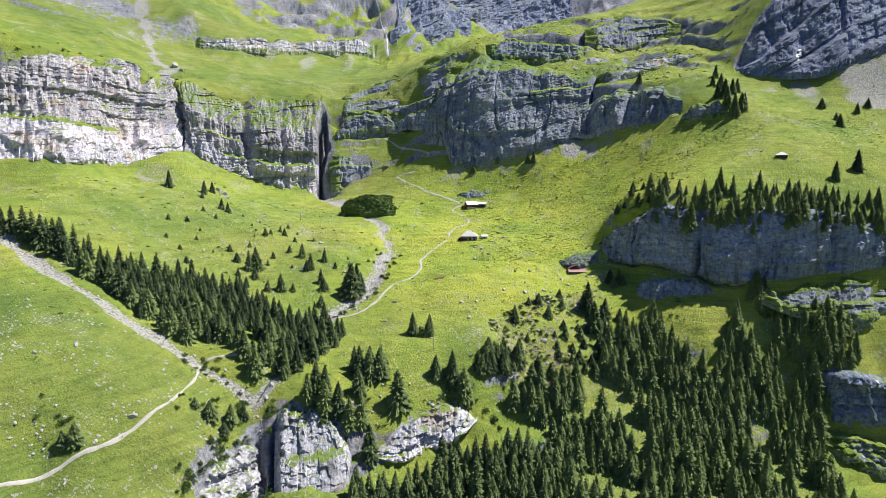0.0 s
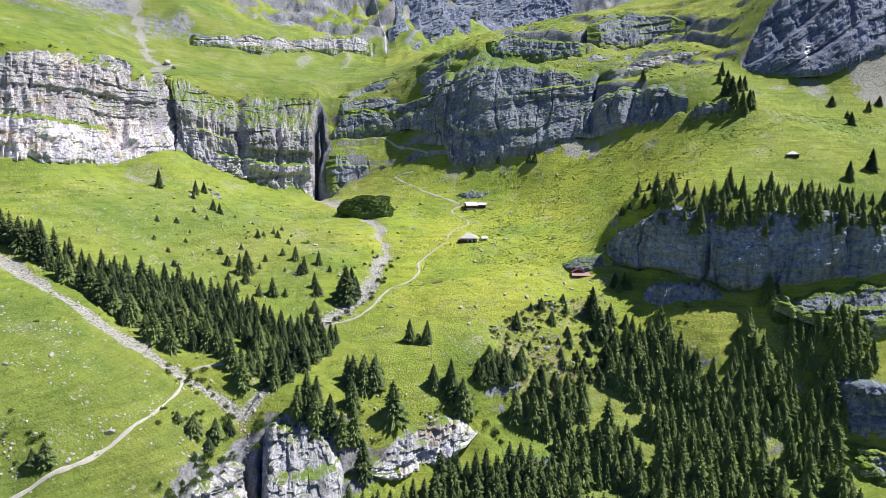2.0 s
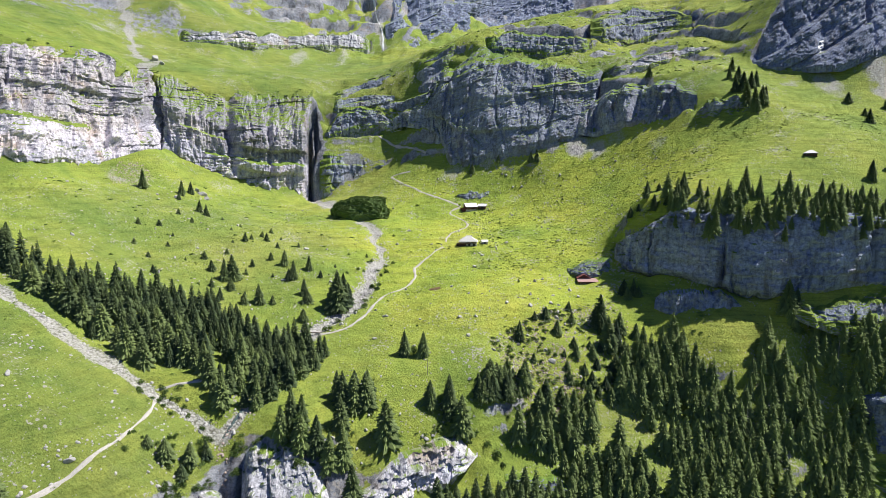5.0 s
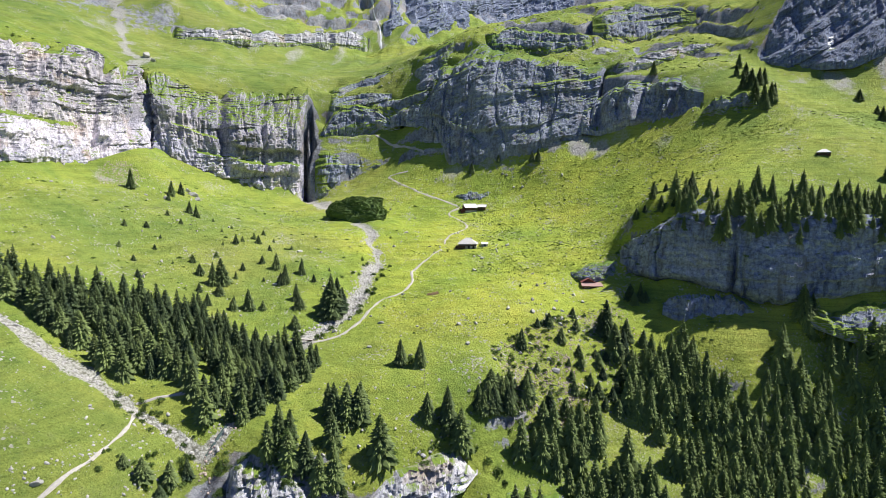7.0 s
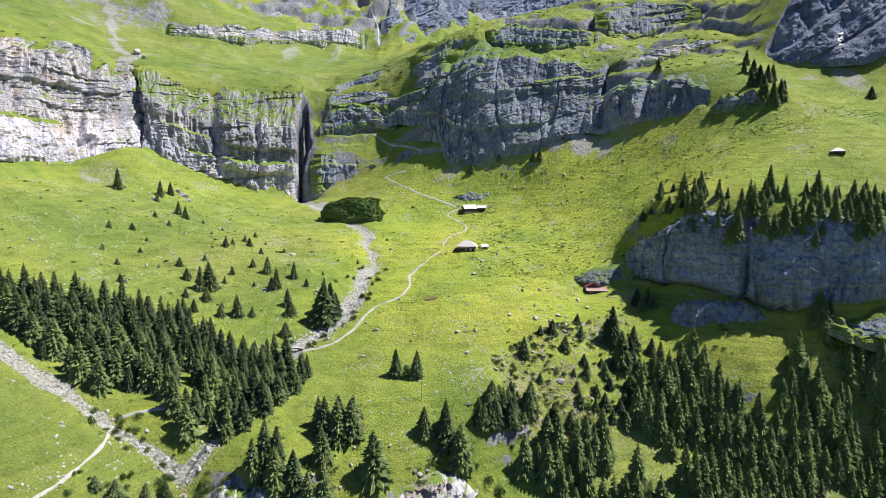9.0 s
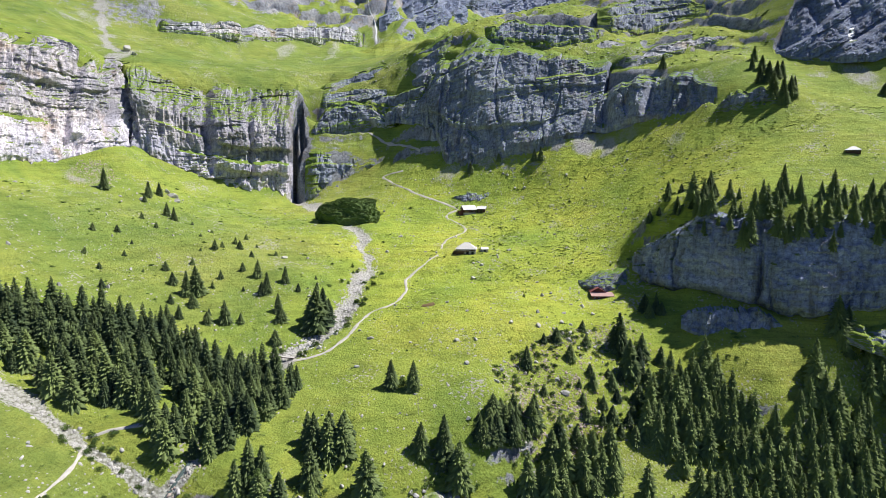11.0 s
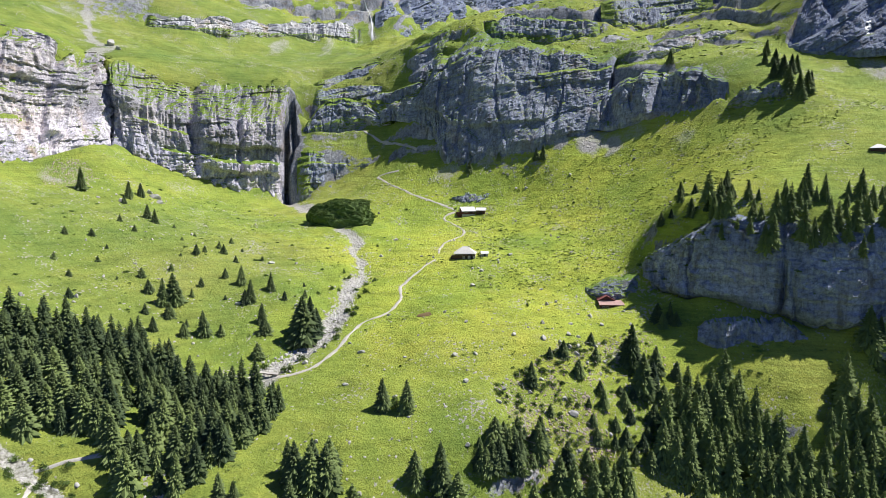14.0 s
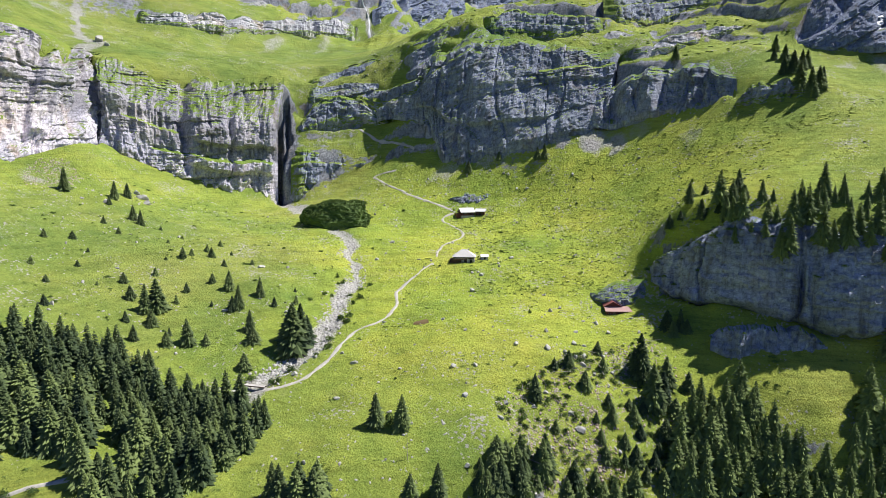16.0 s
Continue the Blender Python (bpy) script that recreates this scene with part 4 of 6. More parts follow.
def leaf_material(name, dark, light):
    """Foliage: tone differs from plant to plant and within the crown."""
    m, n, l, bsdf = material(name)
    info = n.new("ShaderNodeObjectInfo")
    t = tex(n, l, 0.9, 4, 0.7)
    own = math_node(n, l, "ADD", math_node(n, l, "MULTIPLY", info.outputs["Random"], 0.45), math_node(n, l, "MULTIPLY", t.outputs[0], 0.6))
    stand = tex(n, l, 0.11, 3, 0.6)
    own = math_node(n, l, "ADD", own, math_node(n, l, "MULTIPLY", math_node(n, l, "SUBTRACT", stand.outputs[0], 0.5), 0.8))
    l.new(ramp(n, l, own, [(0.2, dark), (0.8, light)]), bsdf.inputs["Base Color"])
    bsdf.inputs["Roughness"].default_value, bsdf.inputs["Specular IOR Level"].default_value = 0.75, 0.2
    return m


NEEDLES = leaf_material("spruce_needles", (0.034, 0.060, 0.034), (0.205, 0.268, 0.088))
HEATH = leaf_material("dwarf_shrub_leaves", (0.105, 0.165, 0.038), (0.225, 0.300, 0.068))
LEAVES = leaf_material("shrub_leaves", (0.060, 0.105, 0.028), (0.140, 0.210, 0.055))
BARK = plain("bark", (0.16, 0.12, 0.09), 0.9, 4.0)
DEADWOOD = plain("weathered_deadwood", (0.36, 0.33, 0.30), 0.9, 4.0)
STONE = plain("loose_limestone", (0.50, 0.485, 0.465), 0.85, 1.6, 0.5, bumpy=0.5)
BOULDER_ROCK = plain("grey_boulder_limestone", (0.52, 0.51, 0.49), 0.9, 1.3, 0.6, bumpy=0.7)
RUBBLE = plain("reddish_slope_rubble", (0.46, 0.37, 0.32), 0.9, 1.6, 0.5, bumpy=0.5)
GRAVEL = plain("trodden_gravel", (0.54, 0.51, 0.47), 0.95, 1.4, 0.5)


# ---- spruces: one unit high, scaled when placed ----
def spruce_shape(rng, girth, whorls, per, ragged):
    verts, faces = [], []
    for k in range(whorls):
        u = (k + 0.3) / whorls
        reach = girth * (1 - u) ** 0.85 * (0.88 + 0.24 * rng.random()) + 0.012
        if u < 0.12:
            reach *= 0.75 + 2 * u
        turn = rng.random() * 6.28
        for j in range(per):
            if rng.random() < ragged:
                continue
            z = 0.05 + 0.95 * u + rng.uniform(-0.9, 0.9) / whorls
            a = turn + 6.283 * j / per + rng.uniform(-0.3, 0.3)
            r = reach * rng.uniform(0.6, 1.25)
            fall = r * (0.72 - 0.8 * u) * rng.uniform(0.6, 1.4)
            w = r * rng.uniform(0.13, 0.20) + 0.006
            ca, sa = math.cos(a), math.sin(a)

            def at(d, side, drop):
                return (ca * d - sa * side, sa * d + ca * side, z - drop)
            i = len(verts)
            verts += [at(0, 0, -0.015), at(r * 0.55, 0, fall * 0.3), at(r, 0, fall), at(r * 0.6, w, fall * 0.7 + 0.02), at(r * 0.62, -w, fall * 0.7 + 0.02)]
            faces += [(i, i + 3, i + 1), (i, i + 1, i + 4), (i + 3, i + 2, i + 1), (i + 1, i + 2, i + 4)]
    return np.array(verts), faces


def trunk_shape(sides=7, lean=0.0):
    rings = [(-0.06, 0.016), (0.0, 0.0145), (0.06, 0.012), (0.5, 0.007), (0.985, 0.0012)]
    verts = [(r * math.cos(6.283 * k / sides) + lean * z * z, r * math.sin(6.283 * k / sides), z) for z, r in rings for k in range(sides)]
    faces = [(a * sides + k, a * sides + (k + 1) % sides, (a + 1) * sides + (k + 1) % sides, (a + 1) * sides + k) for a in range(len(rings) - 1) for k in range(sides)]
    return np.array(verts), faces


rng = random.Random(5)
SPRUCE_SHAPES = [spruce_shape(rng, g * 1.2, w + 18, 16, q) for g, w, q in
                 ((0.28, 21, 0.04), (0.25, 22, 0.10), (0.23, 23, 0.08), (0.27, 19, 0.14), (0.205, 22, 0.16), (0.24, 24, 0.06), (0.22, 21, 0.22))]
WOOD_SHAPES = [spruce_shape(rng, g * 1.25, w + 9, 13, q) for g, w, q in
               ((0.26, 21, 0.04), (0.24, 22, 0.10), (0.22, 23, 0.08), (0.25, 19, 0.14), (0.20, 22, 0.16), (0.23, 24, 0.06), (0.21, 21, 0.30))]
CROWNS = [mesh_of("crown", v, f, [NEEDLES]) for v, f in SPRUCE_SHAPES]
TRUNKS = [mesh_of("trunk", *trunk_shape(lean=0.01 * k), [BARK]) for k in range(3)]
SPRUCE_LABELS = ("tall dark green spruce with drooping boughs on the slope", "slim dark green spruce standing among others", "broad full spruce with boughs to the ground")
spruce_parents = {}


def spruce(x, y, h, rng, label, group):
    v = rng.randrange(7)
    key = (v, label)
    full = h * (1.5 if h < 7 else 1.12) * rng.uniform(0.9, 1.15)
    m = pose(x, y, ground_z(x, y) - 0.03 * h, rng.uniform(-1.5, 1.5), rng.uniform(-1.5, 1.5), rng.uniform(0, 360)) @ Matrix.Diagonal((full, full, h, 1))
    if key in spruce_parents:
        ob = copy_thing(spruce_parents[key], m)
        ob.matrix_basis = m
        return ob
    ob = new("spruce", None)
    ob.empty_display_size = 0.2
    tagged(ob, label, "tree", group)
    child("trunk", TRUNKS[v % 3], ob)
    child("crown", CROWNS[v], ob)
    ob.matrix_basis = m
    spruce_parents[key] = ob
    return ob


def inside(x, y, ring):
    hit = False
    for (ax, ay), (bx, by) in zip(ring, ring[1:] + ring[:1]):
        if (ay > y) != (by > y) and x < (bx - ax) * (y - ay) / (by - ay) + ax:
            hit = not hit
    return hit


def strewn(ring, apart, rng, tries=6000, clear=()):
    """Places inside a ring in plan, at least so far apart."""
    xs, ys = [p[0] for p in ring], [p[1] for p in ring]
    out = []
    for _ in range(tries):
        x, y = rng.uniform(min(xs), max(xs)), rng.uniform(min(ys), max(ys))
        gap = apart * rng.uniform(0.75, 1.35)
        if inside(x, y, ring) and all((x - a) ** 2 + (y - b) ** 2 > gap * gap for a, b in out) and all((x - a) ** 2 + (y - b) ** 2 > r * r for a, b, r in clear):
            out.append((x, y))
    return out


PASTURE_SPRUCES = [(-105, 348, 4.6), (-96, 357, 4.7), (-79, 329, 7.9), (-72, 318, 9.4), (-74, 317, 5.8), (-66, 326, 7.8), (-64, 306, 7.6),
    (-61, 299, 5.4), (-82, 295, 9.4), (-102, 307, 10.8), (-99, 310, 11.9), (-97, 301, 5.4), (-110, 313, 4.9), (-47, 298, 16.7), (-45, 302,
    15.6), (-50, 303, 9.6), (-43, 304, 10.3), (-117, 322, 3.7), (-88, 292, 4.5), (-76, 296, 3.7), (-60, 286, 5.0), (-98, 290, 5.7), (-44,
    299, 8.0), (-105, 299, 4.0)]
PASTURE_SPRUCES_UPPER = [(-181, 393, 11.2), (-162, 403, 9.2), (-160, 412, 7.9), (-144, 385, 7.4), (-139, 382, 7.3), (-160, 394, 4.5)]
MEADOW_SPRUCES = [(-13, 251, 9.9), (-6, 250, 9.5), (-35, 228, 9.0), (-29, 229, 10.9), (-25, 229, 9.8), (-3, 230, 8.7)]
EAST_SPRUCES = [(33, 266, 7.7), (50, 274, 5.7), (46, 280, 5.5), (41, 278, 3.6), (58, 290, 4.1), (58, 283, 4.2), (88, 301, 5.2), (93, 301,
    5.2), (71, 284, 15.1), (69, 285, 8.8), (72, 275, 13.8), (76, 277, 9.7), (32, 246, 10.8), (26, 241, 7.7), (23, 242, 5.9), (86, 282, 6.0),
    (79, 283, 8.8), (16, 236, 7.7), (61, 258, 5.0), (38, 259, 3.3), (56, 266, 3.2), (19, 237, 5.8), (41, 248, 8.3), (47, 249, 7.3), (49,
    248, 5.2), (21, 240, 3.9)]
HIGH_SPRUCES = [(70, 462, 8.7), (66, 464, 7.0), (24, 473, 6.3), (43, 471, 5.3), (155, 480, 8.9), (203, 453, 8.4), (201, 439, 9.0), (192,
    408, 15.3), (194, 401, 14.3), (201, 406, 11.4), (203, 407, 9.5), (197, 423, 11.1), (204, 427, 10.0), (209, 431, 9.6), (192, 423, 9.5),
    (196, 441, 7.4), (259, 413, 7.0), (254, 385, 8.0), (259, 397, 5.2), (278, 405, 6.8), (289, 411, 6.1), (228, 328, 11.2), (151, 279,
    12.5), (154, 279, 9.2), (148, 279, 7.6), (91, 302, 8.2), (87, 304, 6.5), (211, 320, 9.1)]
FRONT_SPRUCES = [(-17, 216, 13.3), (-3, 230, 8.7), (4, 230, 12.5), (8, 227, 12.4), (-33, 225, 11.6), (-29, 225, 12.5), (-25, 226, 10.7),
    (-47, 212, 12.6), (-43, 207, 11.3), (-30, 207, 14.5), (-34, 205, 12.3), (-26, 200, 12.1), (-40, 202,
    10.1), (-114, 169, 5.1), (-111, 170, 6.1), (-81, 197, 5.9), (-75, 200, 6.8), (-86, 197, 3.5), (-72, 205, 5.7), (-76, 196, 4.3), (33,
    248, 9.8), (37, 240, 11.9), (4, 233, 9.2), (20, 238, 8.9), (15, 236, 8.2), (25, 239, 9.5), (18, 239, 7.1)]
WEST_WOOD = [(-199, 266), (-179, 269), (-164, 261), (-145, 257), (-132, 266), (-120, 274), (-104, 278), (-90, 278), (-78, 270), (-59, 268),
    (-44, 257), (-51, 230), (-62, 219), (-74, 219), (-78, 225), (-88, 233), (-102, 228), (-114, 232), (-133, 238), (-157, 248), (-179, 257),
    (-197, 261)]
GORGE_WOOD = [(-51, 211), (-39, 215), (-27, 218), (-28, 207), (-45, 201)]
FOOT_WOOD = [(-30, 184), (-8, 196), (8, 209), (24, 214), (44, 214), (46, 196), (14, 179), (-28, 166)]
SHRUBS = [(-87, 182), (-69, 200), (-58, 183), (-80, 167)]
PATH_WEST = [(-123, 155), (-118, 161), (-109, 166), (-102, 174), (-96, 183), (-92, 195), (-90, 208), (-92, 217)]
PATH_SPUR = [(-93, 219), (-86, 223), (-80, 225)]
PATH_MEADOW = [(-59, 278), (-49, 275), (-39, 278), (-33, 288), (-28, 309), (-15, 317), (-12, 329), (-14, 343), (-5, 359), (2, 369)]
PATH_HUT = [(4, 379), (4, 386), (6, 394), (14, 405), (19, 415), (16, 424), (9, 432), (6, 437), (9, 441), (14, 443)]
PATH_FAR = [(15, 444), (6, 451), (-3, 459), (-15, 469), (-26, 479), (-34, 489), (-40, 497), (-33, 495), (-23, 492)]
PATH_HIGH = [(-11, 501), (-24, 512), (-34, 521), (-47, 531), (-60, 539)]

def in_clumps(places, rng, thin=0.0):
    """Keeps more of the places where a slow noise is high, so that the wood has gaps."""
    n = vnoise(np.array([p[0] for p in places]) / 13, np.array([p[1] for p in places]) / 13, 0, 91)
    return [p for p, k in zip(places, n) if k > thin + rng.uniform(-0.35, 0.35)]


rng = random.Random(11)
SMALL_ONES = [(-150, 300), (-120, 285), (-60, 300), (-50, 330), (-70, 370), (-110, 390), (-150, 380), (-160, 340)]
for x, y in strewn(SMALL_ONES, 7.0, rng, 400)[:34]:
    spruce(x, y, rng.uniform(1.6, 4.2), rng, "young bushy spruce on the pasture", "single spruces")
for x, y in strewn([(98, 338), (112, 322), (122, 318), (128, 330), (112, 345)], 3.5, rng, 200)[:14]:
    spruce(x, y, rng.uniform(3, 8), rng, "small dark spruce on the slope above the rock wall", "single spruces")
for rows, label in ((PASTURE_SPRUCES, "small dark spruce standing alone on the pasture"), (PASTURE_SPRUCES_UPPER, "small dark spruce high on the pasture"),
                    (MEADOW_SPRUCES, "dark green spruce on the open meadow"), (EAST_SPRUCES, "dark spruce among stones on the meadow's edge"),
                    (HIGH_SPRUCES, "dark wind-trimmed spruce on the high slope"), (FRONT_SPRUCES, "full dark spruce above the rock outcrop")):
    for x, y, h in rows:
        spruce(x, y, h * rng.uniform(0.95, 1.1), rng, label, "single spruces")
west = sorted(strewn(WEST_WOOD, 3.7, rng, 11000), key=lambda p: p[1])
for x, y in in_clumps(west[:100], rng, -0.72):
    spruce(x, y, rng.uniform(6, 13.5), rng, "tall dark green spruce in the wood beside the gully", "spruces of the gully wood")
for x, y in strewn(GORGE_WOOD, 8.5, rng):
    spruce(x, y, rng.uniform(8, 14), rng, "dark spruce among rocks by the ravine", "spruces by the ravine")


EAST_CLUMP = [(78, 269), (90, 278), (101, 277), (103, 269), (111, 264), (109, 258), (90, 257), (73, 256)]
SCRUB = [(49, 266), (65, 275), (85, 273), (86, 264), (78, 254), (52, 250)]
YOUNG = [(13, 234), (14, 240), (22, 245), (31, 249), (32, 241), (20, 236)]
for x, y in strewn(SCRUB, 4.4, rng, 500)[:30] + strewn(YOUNG, 2.6, rng, 300)[:22]:
    spruce(x, y, rng.uniform(2.2, 7.0), rng, "young bushy spruce among stones and fallen wood", "young spruces")
for x, y, h in ((-24, 231, 6), (150, 279, 14), (152, 277, 9)):
    spruce(x, y, h, rng, "full dark spruce standing on open turf", "single spruces")


def surface_z(x, y):
    """Height of whatever lies under the open sky at a place."""
    hit, place, *_ = scene.ray_cast(bpy.context.evaluated_depsgraph_get(), Vector((x, y, 600)), Vector((0, 0, -1)))
    return place.z if hit else ground_z(x, y)


def wood(name, places, low, high, rng, label, zs=None):
    """Many spruces of one wood in one mesh."""
    vs, fs, slots, base = [], [], [], 0
    if zs is None:
        zs = height(np.array([p[0] for p in places]), np.array([p[1] for p in places]))
    for (x, y), z in zip(places, zs):
        h, a = rng.uniform(low, high) * (1.2 if rng.random() < 0.15 else 1.0), rng.uniform(0, 6.28)
        for slot, (v, f) in enumerate((WOOD_SHAPES[rng.randrange(7)], trunk_shape(5))):
            c, s = math.cos(a) * h, math.sin(a) * h
            vs.append(np.stack([v[:, 0] * c - v[:, 1] * s + x, v[:, 0] * s + v[:, 1] * c + y, v[:, 2] * h + z - 0.03 * h], -1))
            fs += [tuple(i + base for i in q) for q in f]
            slots += [slot] * len(f)
            base += len(v)
    me = mesh_of(name, np.concatenate(vs), fs, [NEEDLES, BARK], slots)
    return tagged(new(name, me), label, "wood", kind="stuff")


wood("gully_wood", in_clumps(west[100:], rng, -0.72), 6, 13, rng, "dense dark spruce wood above the stony gully")
rim_line = resample(EAST_CLIFF_RIM[3:], 300)
rim_places = []
for _ in range(2200):
    k = rng.randrange(300)
    back = rng.uniform(-4.0, 17) if rng.random() < 0.6 else rng.uniform(-8.5, -3.0)
    x, y = rim_line[k][0] + rng.uniform(-1, 1) + 0.1 * back, rim_line[k][1] + back
    if all((x - a) ** 2 + (y - c) ** 2 > 7 * rng.uniform(0.8, 3.0) for a, c in rim_places):
        rim_places.append((x, y))
rim_places = [p for p in in_clumps(rim_places, rng, -0.55) if surface_z(*p) > 73]
wood("rim_wood", rim_places, 4.5, 12.5, rng, "row of dark spruces on the rim of the rock wall", [surface_z(*p) for p in rim_places])
wood("foot_wood", strewn(FOOT_WOOD, 4.2, rng), 8, 14, rng, "dark spruces below the rock outcrop")
wood("spruce_wood", strewn(EAST_CLUMP, 3.4, rng, 900) + in_clumps(strewn(EAST_WOOD, 3.7, rng, 16000), rng, -0.42), 7.5, 15, rng, "dense dark spruce wood on the steep shaded slope")


# ---- footpaths ----
def ribbon(name, line, width, label, mat=GRAVEL, lift=0.05, category="path", lip=0.30):
    """A trodden strip laid over the ground, with its edges turned down into the turf."""
    pts = resample([(x, y, 0) for x, y in line], 4 * len(line))
    for _ in range(3):
        pts[1:-1] = 0.25 * pts[:-2] + 0.5 * pts[1:-1] + 0.25 * pts[2:]
    length = np.linalg.norm(np.diff(pts[:, :2], axis=0), axis=1).sum()
    pts = resample(pts, max(8, int(length / 1.2)))
    k = np.arange(len(pts))
    pts[:, 0] += 0.35 * vnoise(k / 5.0, 0.3, 0, 5)
    pts[:, 1] += 0.35 * vnoise(k / 5.0, 7.3, 0, 6)
    t = np.gradient(pts[:, :2], axis=0)
    t /= np.linalg.norm(t, axis=1)[:, None] + 1e-9
    half = width / 2 * (1 + 0.4 * vnoise(k / 2.3, 2.2, 0, 9) + 0.35 * vnoise(k / 11.0, 5.2, 0, 19))
    cols = []
    for side, drop in ((-1.5, lip), (-0.9, 0.03), (0.0, 0.0), (0.9, 0.03), (1.5, lip)):
        x, y = pts[:, 0] - t[:, 1] * half * side, pts[:, 1] + t[:, 0] * half * side
        z = np.maximum.reduce([height(x + dx, y + dy) for dx, dy in ((0, 0), (0.35, 0), (-0.35, 0), (0, 0.35), (0, -0.35))])
        cols.append((x, y, z + lift - drop))
    g = [np.stack([c[a] for c in cols], 0) for a in range(3)]
    return tagged(sheet(name, g[0], g[1], g[2], mat), label, category, kind="structure")


ribbon("path_pasture", PATH_WEST, 0.66, "pale trodden gravel footpath across the pasture")
ribbon("path_gully", PATH_SPUR, 0.55, "short gravel footpath leading into the spruce wood", lift=0.12, lip=0.35)
ribbon("path_meadow", PATH_MEADOW, 1.15, "winding pale gravel footpath up the meadow")
ribbon("path_hut", PATH_HUT, 1.0, "gravel footpath looping from the dairy hut to the farm huts")
ribbon("path_far", PATH_FAR, 0.8, "pale footpath climbing beyond the huts", lift=0.03, lip=0.15)
ribbon("path_high", PATH_HIGH, 0.8, "narrow footpath on the ledge below the cliff", lift=0.03, lip=0.15)

WATER, wn_, wl_, wb_ = material("stream_water")
wb_.inputs["Base Color"].default_value = (0.10, 0.14, 0.13, 1)
wb_.inputs["Roughness"].default_value = 0.12
wl_.new(bump(wn_, wl_, tex(wn_, wl_, 1.5, 4).outputs[0], 0.5, 0.2), wb_.inputs["Normal"])
FOAM = plain("white_water", (0.85, 0.87, 0.88), 0.5, 1.2, 0.3)
ribbon("stream", [(p[0], p[1]) for p in STREAM], 0.7, "narrow clear mountain stream between pale stones", WATER, -0.1, "stream")


# ---- stones ----
def pebble(rng, level):
    bm = bmesh.new()
    bmesh.ops.create_icosphere(bm, subdivisions=level, radius=1.0)
    o = Vector((rng.uniform(0, 50), rng.uniform(0, 50), rng.uniform(0, 50)))
    sx, sy, sz = rng.uniform(0.8, 1.3), rng.uniform(0.65, 1.0), rng.uniform(0.5, 0.8)
    cuts = [(Vector((rng.uniform(-1, 1), rng.uniform(-1, 1), rng.uniform(-0.2, 1))).normalized(), rng.uniform(0.35, 0.7)) for _ in range(14)]
    for v in bm.verts:
        v.co *= 1 + 0.3 * noise.noise(v.co * 1.3 + o) + 0.14 * noise.noise(v.co * 3.7 + o)
        for nrm, d in cuts:
            k = v.co.dot(nrm)
            if k > d:
                v.co -= nrm * (k - d) * 0.9
        v.co = Vector((v.co.x * sx, v.co.y * sy, v.co.z * sz))
    verts, faces = np.array([v.co[:] for v in bm.verts]), [tuple(v.index for v in f.verts) for f in bm.faces]
    bm.free()
    return verts, faces


rng = random.Random(21)
BOULDER_MESHES = [mesh_of("boulder", *pebble(rng, 3), [BOULDER_ROCK]) for _ in range(6)]
SMALL_STONES = [pebble(rng, 1) for _ in range(6)]


def boulder(x, y, size, rng, label, group="boulders on the pasture"):
    ob = new("boulder", BOULDER_MESHES[rng.randrange(6)])
    ob.matrix_basis = pose(x, y, ground_z(x, y) + 0.12 * size, rng.uniform(-15, 15), rng.uniform(-15, 15), rng.uniform(0, 360)) @ Matrix.Scale(size / 2, 4)
    return tagged(ob, label, "boulder", group)


def strew(name, places, sizes, shapes, mat, label, category, sink=0.15, flat=1.0, zs=None):
    """Many small pieces on the ground in one mesh."""
    places = np.array(places)
    zs = height(places[:, 0], places[:, 1]) if zs is None else zs
    vs, fs, base = [], [], 0
    for (x, y), z, s in zip(places, zs, sizes):
        v, f = shapes[rng.randrange(len(shapes))]
        a = rng.uniform(0, 6.28)
        c, q = math.cos(a) * s, math.sin(a) * s
        vs.append(np.stack([v[:, 0] * c - v[:, 1] * q + x, v[:, 0] * q + v[:, 1] * c + y, v[:, 2] * s * flat + z - sink * s], -1))
        fs.append(np.array(f) + base)
        base += len(v)
    verts, tris = np.concatenate(vs), np.concatenate(fs)
    me = bpy.data.meshes.new(name)
    me.vertices.add(len(verts))
    me.vertices.foreach_set("co", verts.ravel())
    me.loops.add(tris.size)
    me.loops.foreach_set("vertex_index", tris.ravel().astype(np.int32))
    me.polygons.add(len(tris))
    me.polygons.foreach_set("loop_start", np.arange(0, tris.size, 3, dtype=np.int32))
    me.update(calc_edges=True)
    me.validate()
    me.materials.append(mat)
    return tagged(new(name, me), label, category, kind="stuff")


def beside(line, spread_, count, rng):
    """Places scattered along a line, denser near it."""
    pts = resample([(p[0], p[1], 0) for p in line], 400)
    out = []
    for _ in range(count):
        p = pts[rng.randrange(400)]
        out.append((p[0] + rng.gauss(0, spread_) + (float(sway(p[1])) if line[-1] == STREAM[-1] or line[-1] == STREAM[6] else 0.0), p[1] + rng.gauss(0, spread_)))
    return out


bed = beside(STREAM[3:7], 2.4, 2400, rng) + beside(STREAM[6:], 2.0, 2200, rng) + beside(STREAM[:4], 1.4, 300, rng) + beside(WEST_GULLY[1:], 1.4, 600, rng) + beside(HIGH_GULLY, 5, 150, rng)
strew("stream_stones", bed, [0.25 + 1.5 * rng.random() ** 3 for _ in bed], SMALL_STONES, STONE, "pale limestone blocks filling the stream bed and gully", "stones")

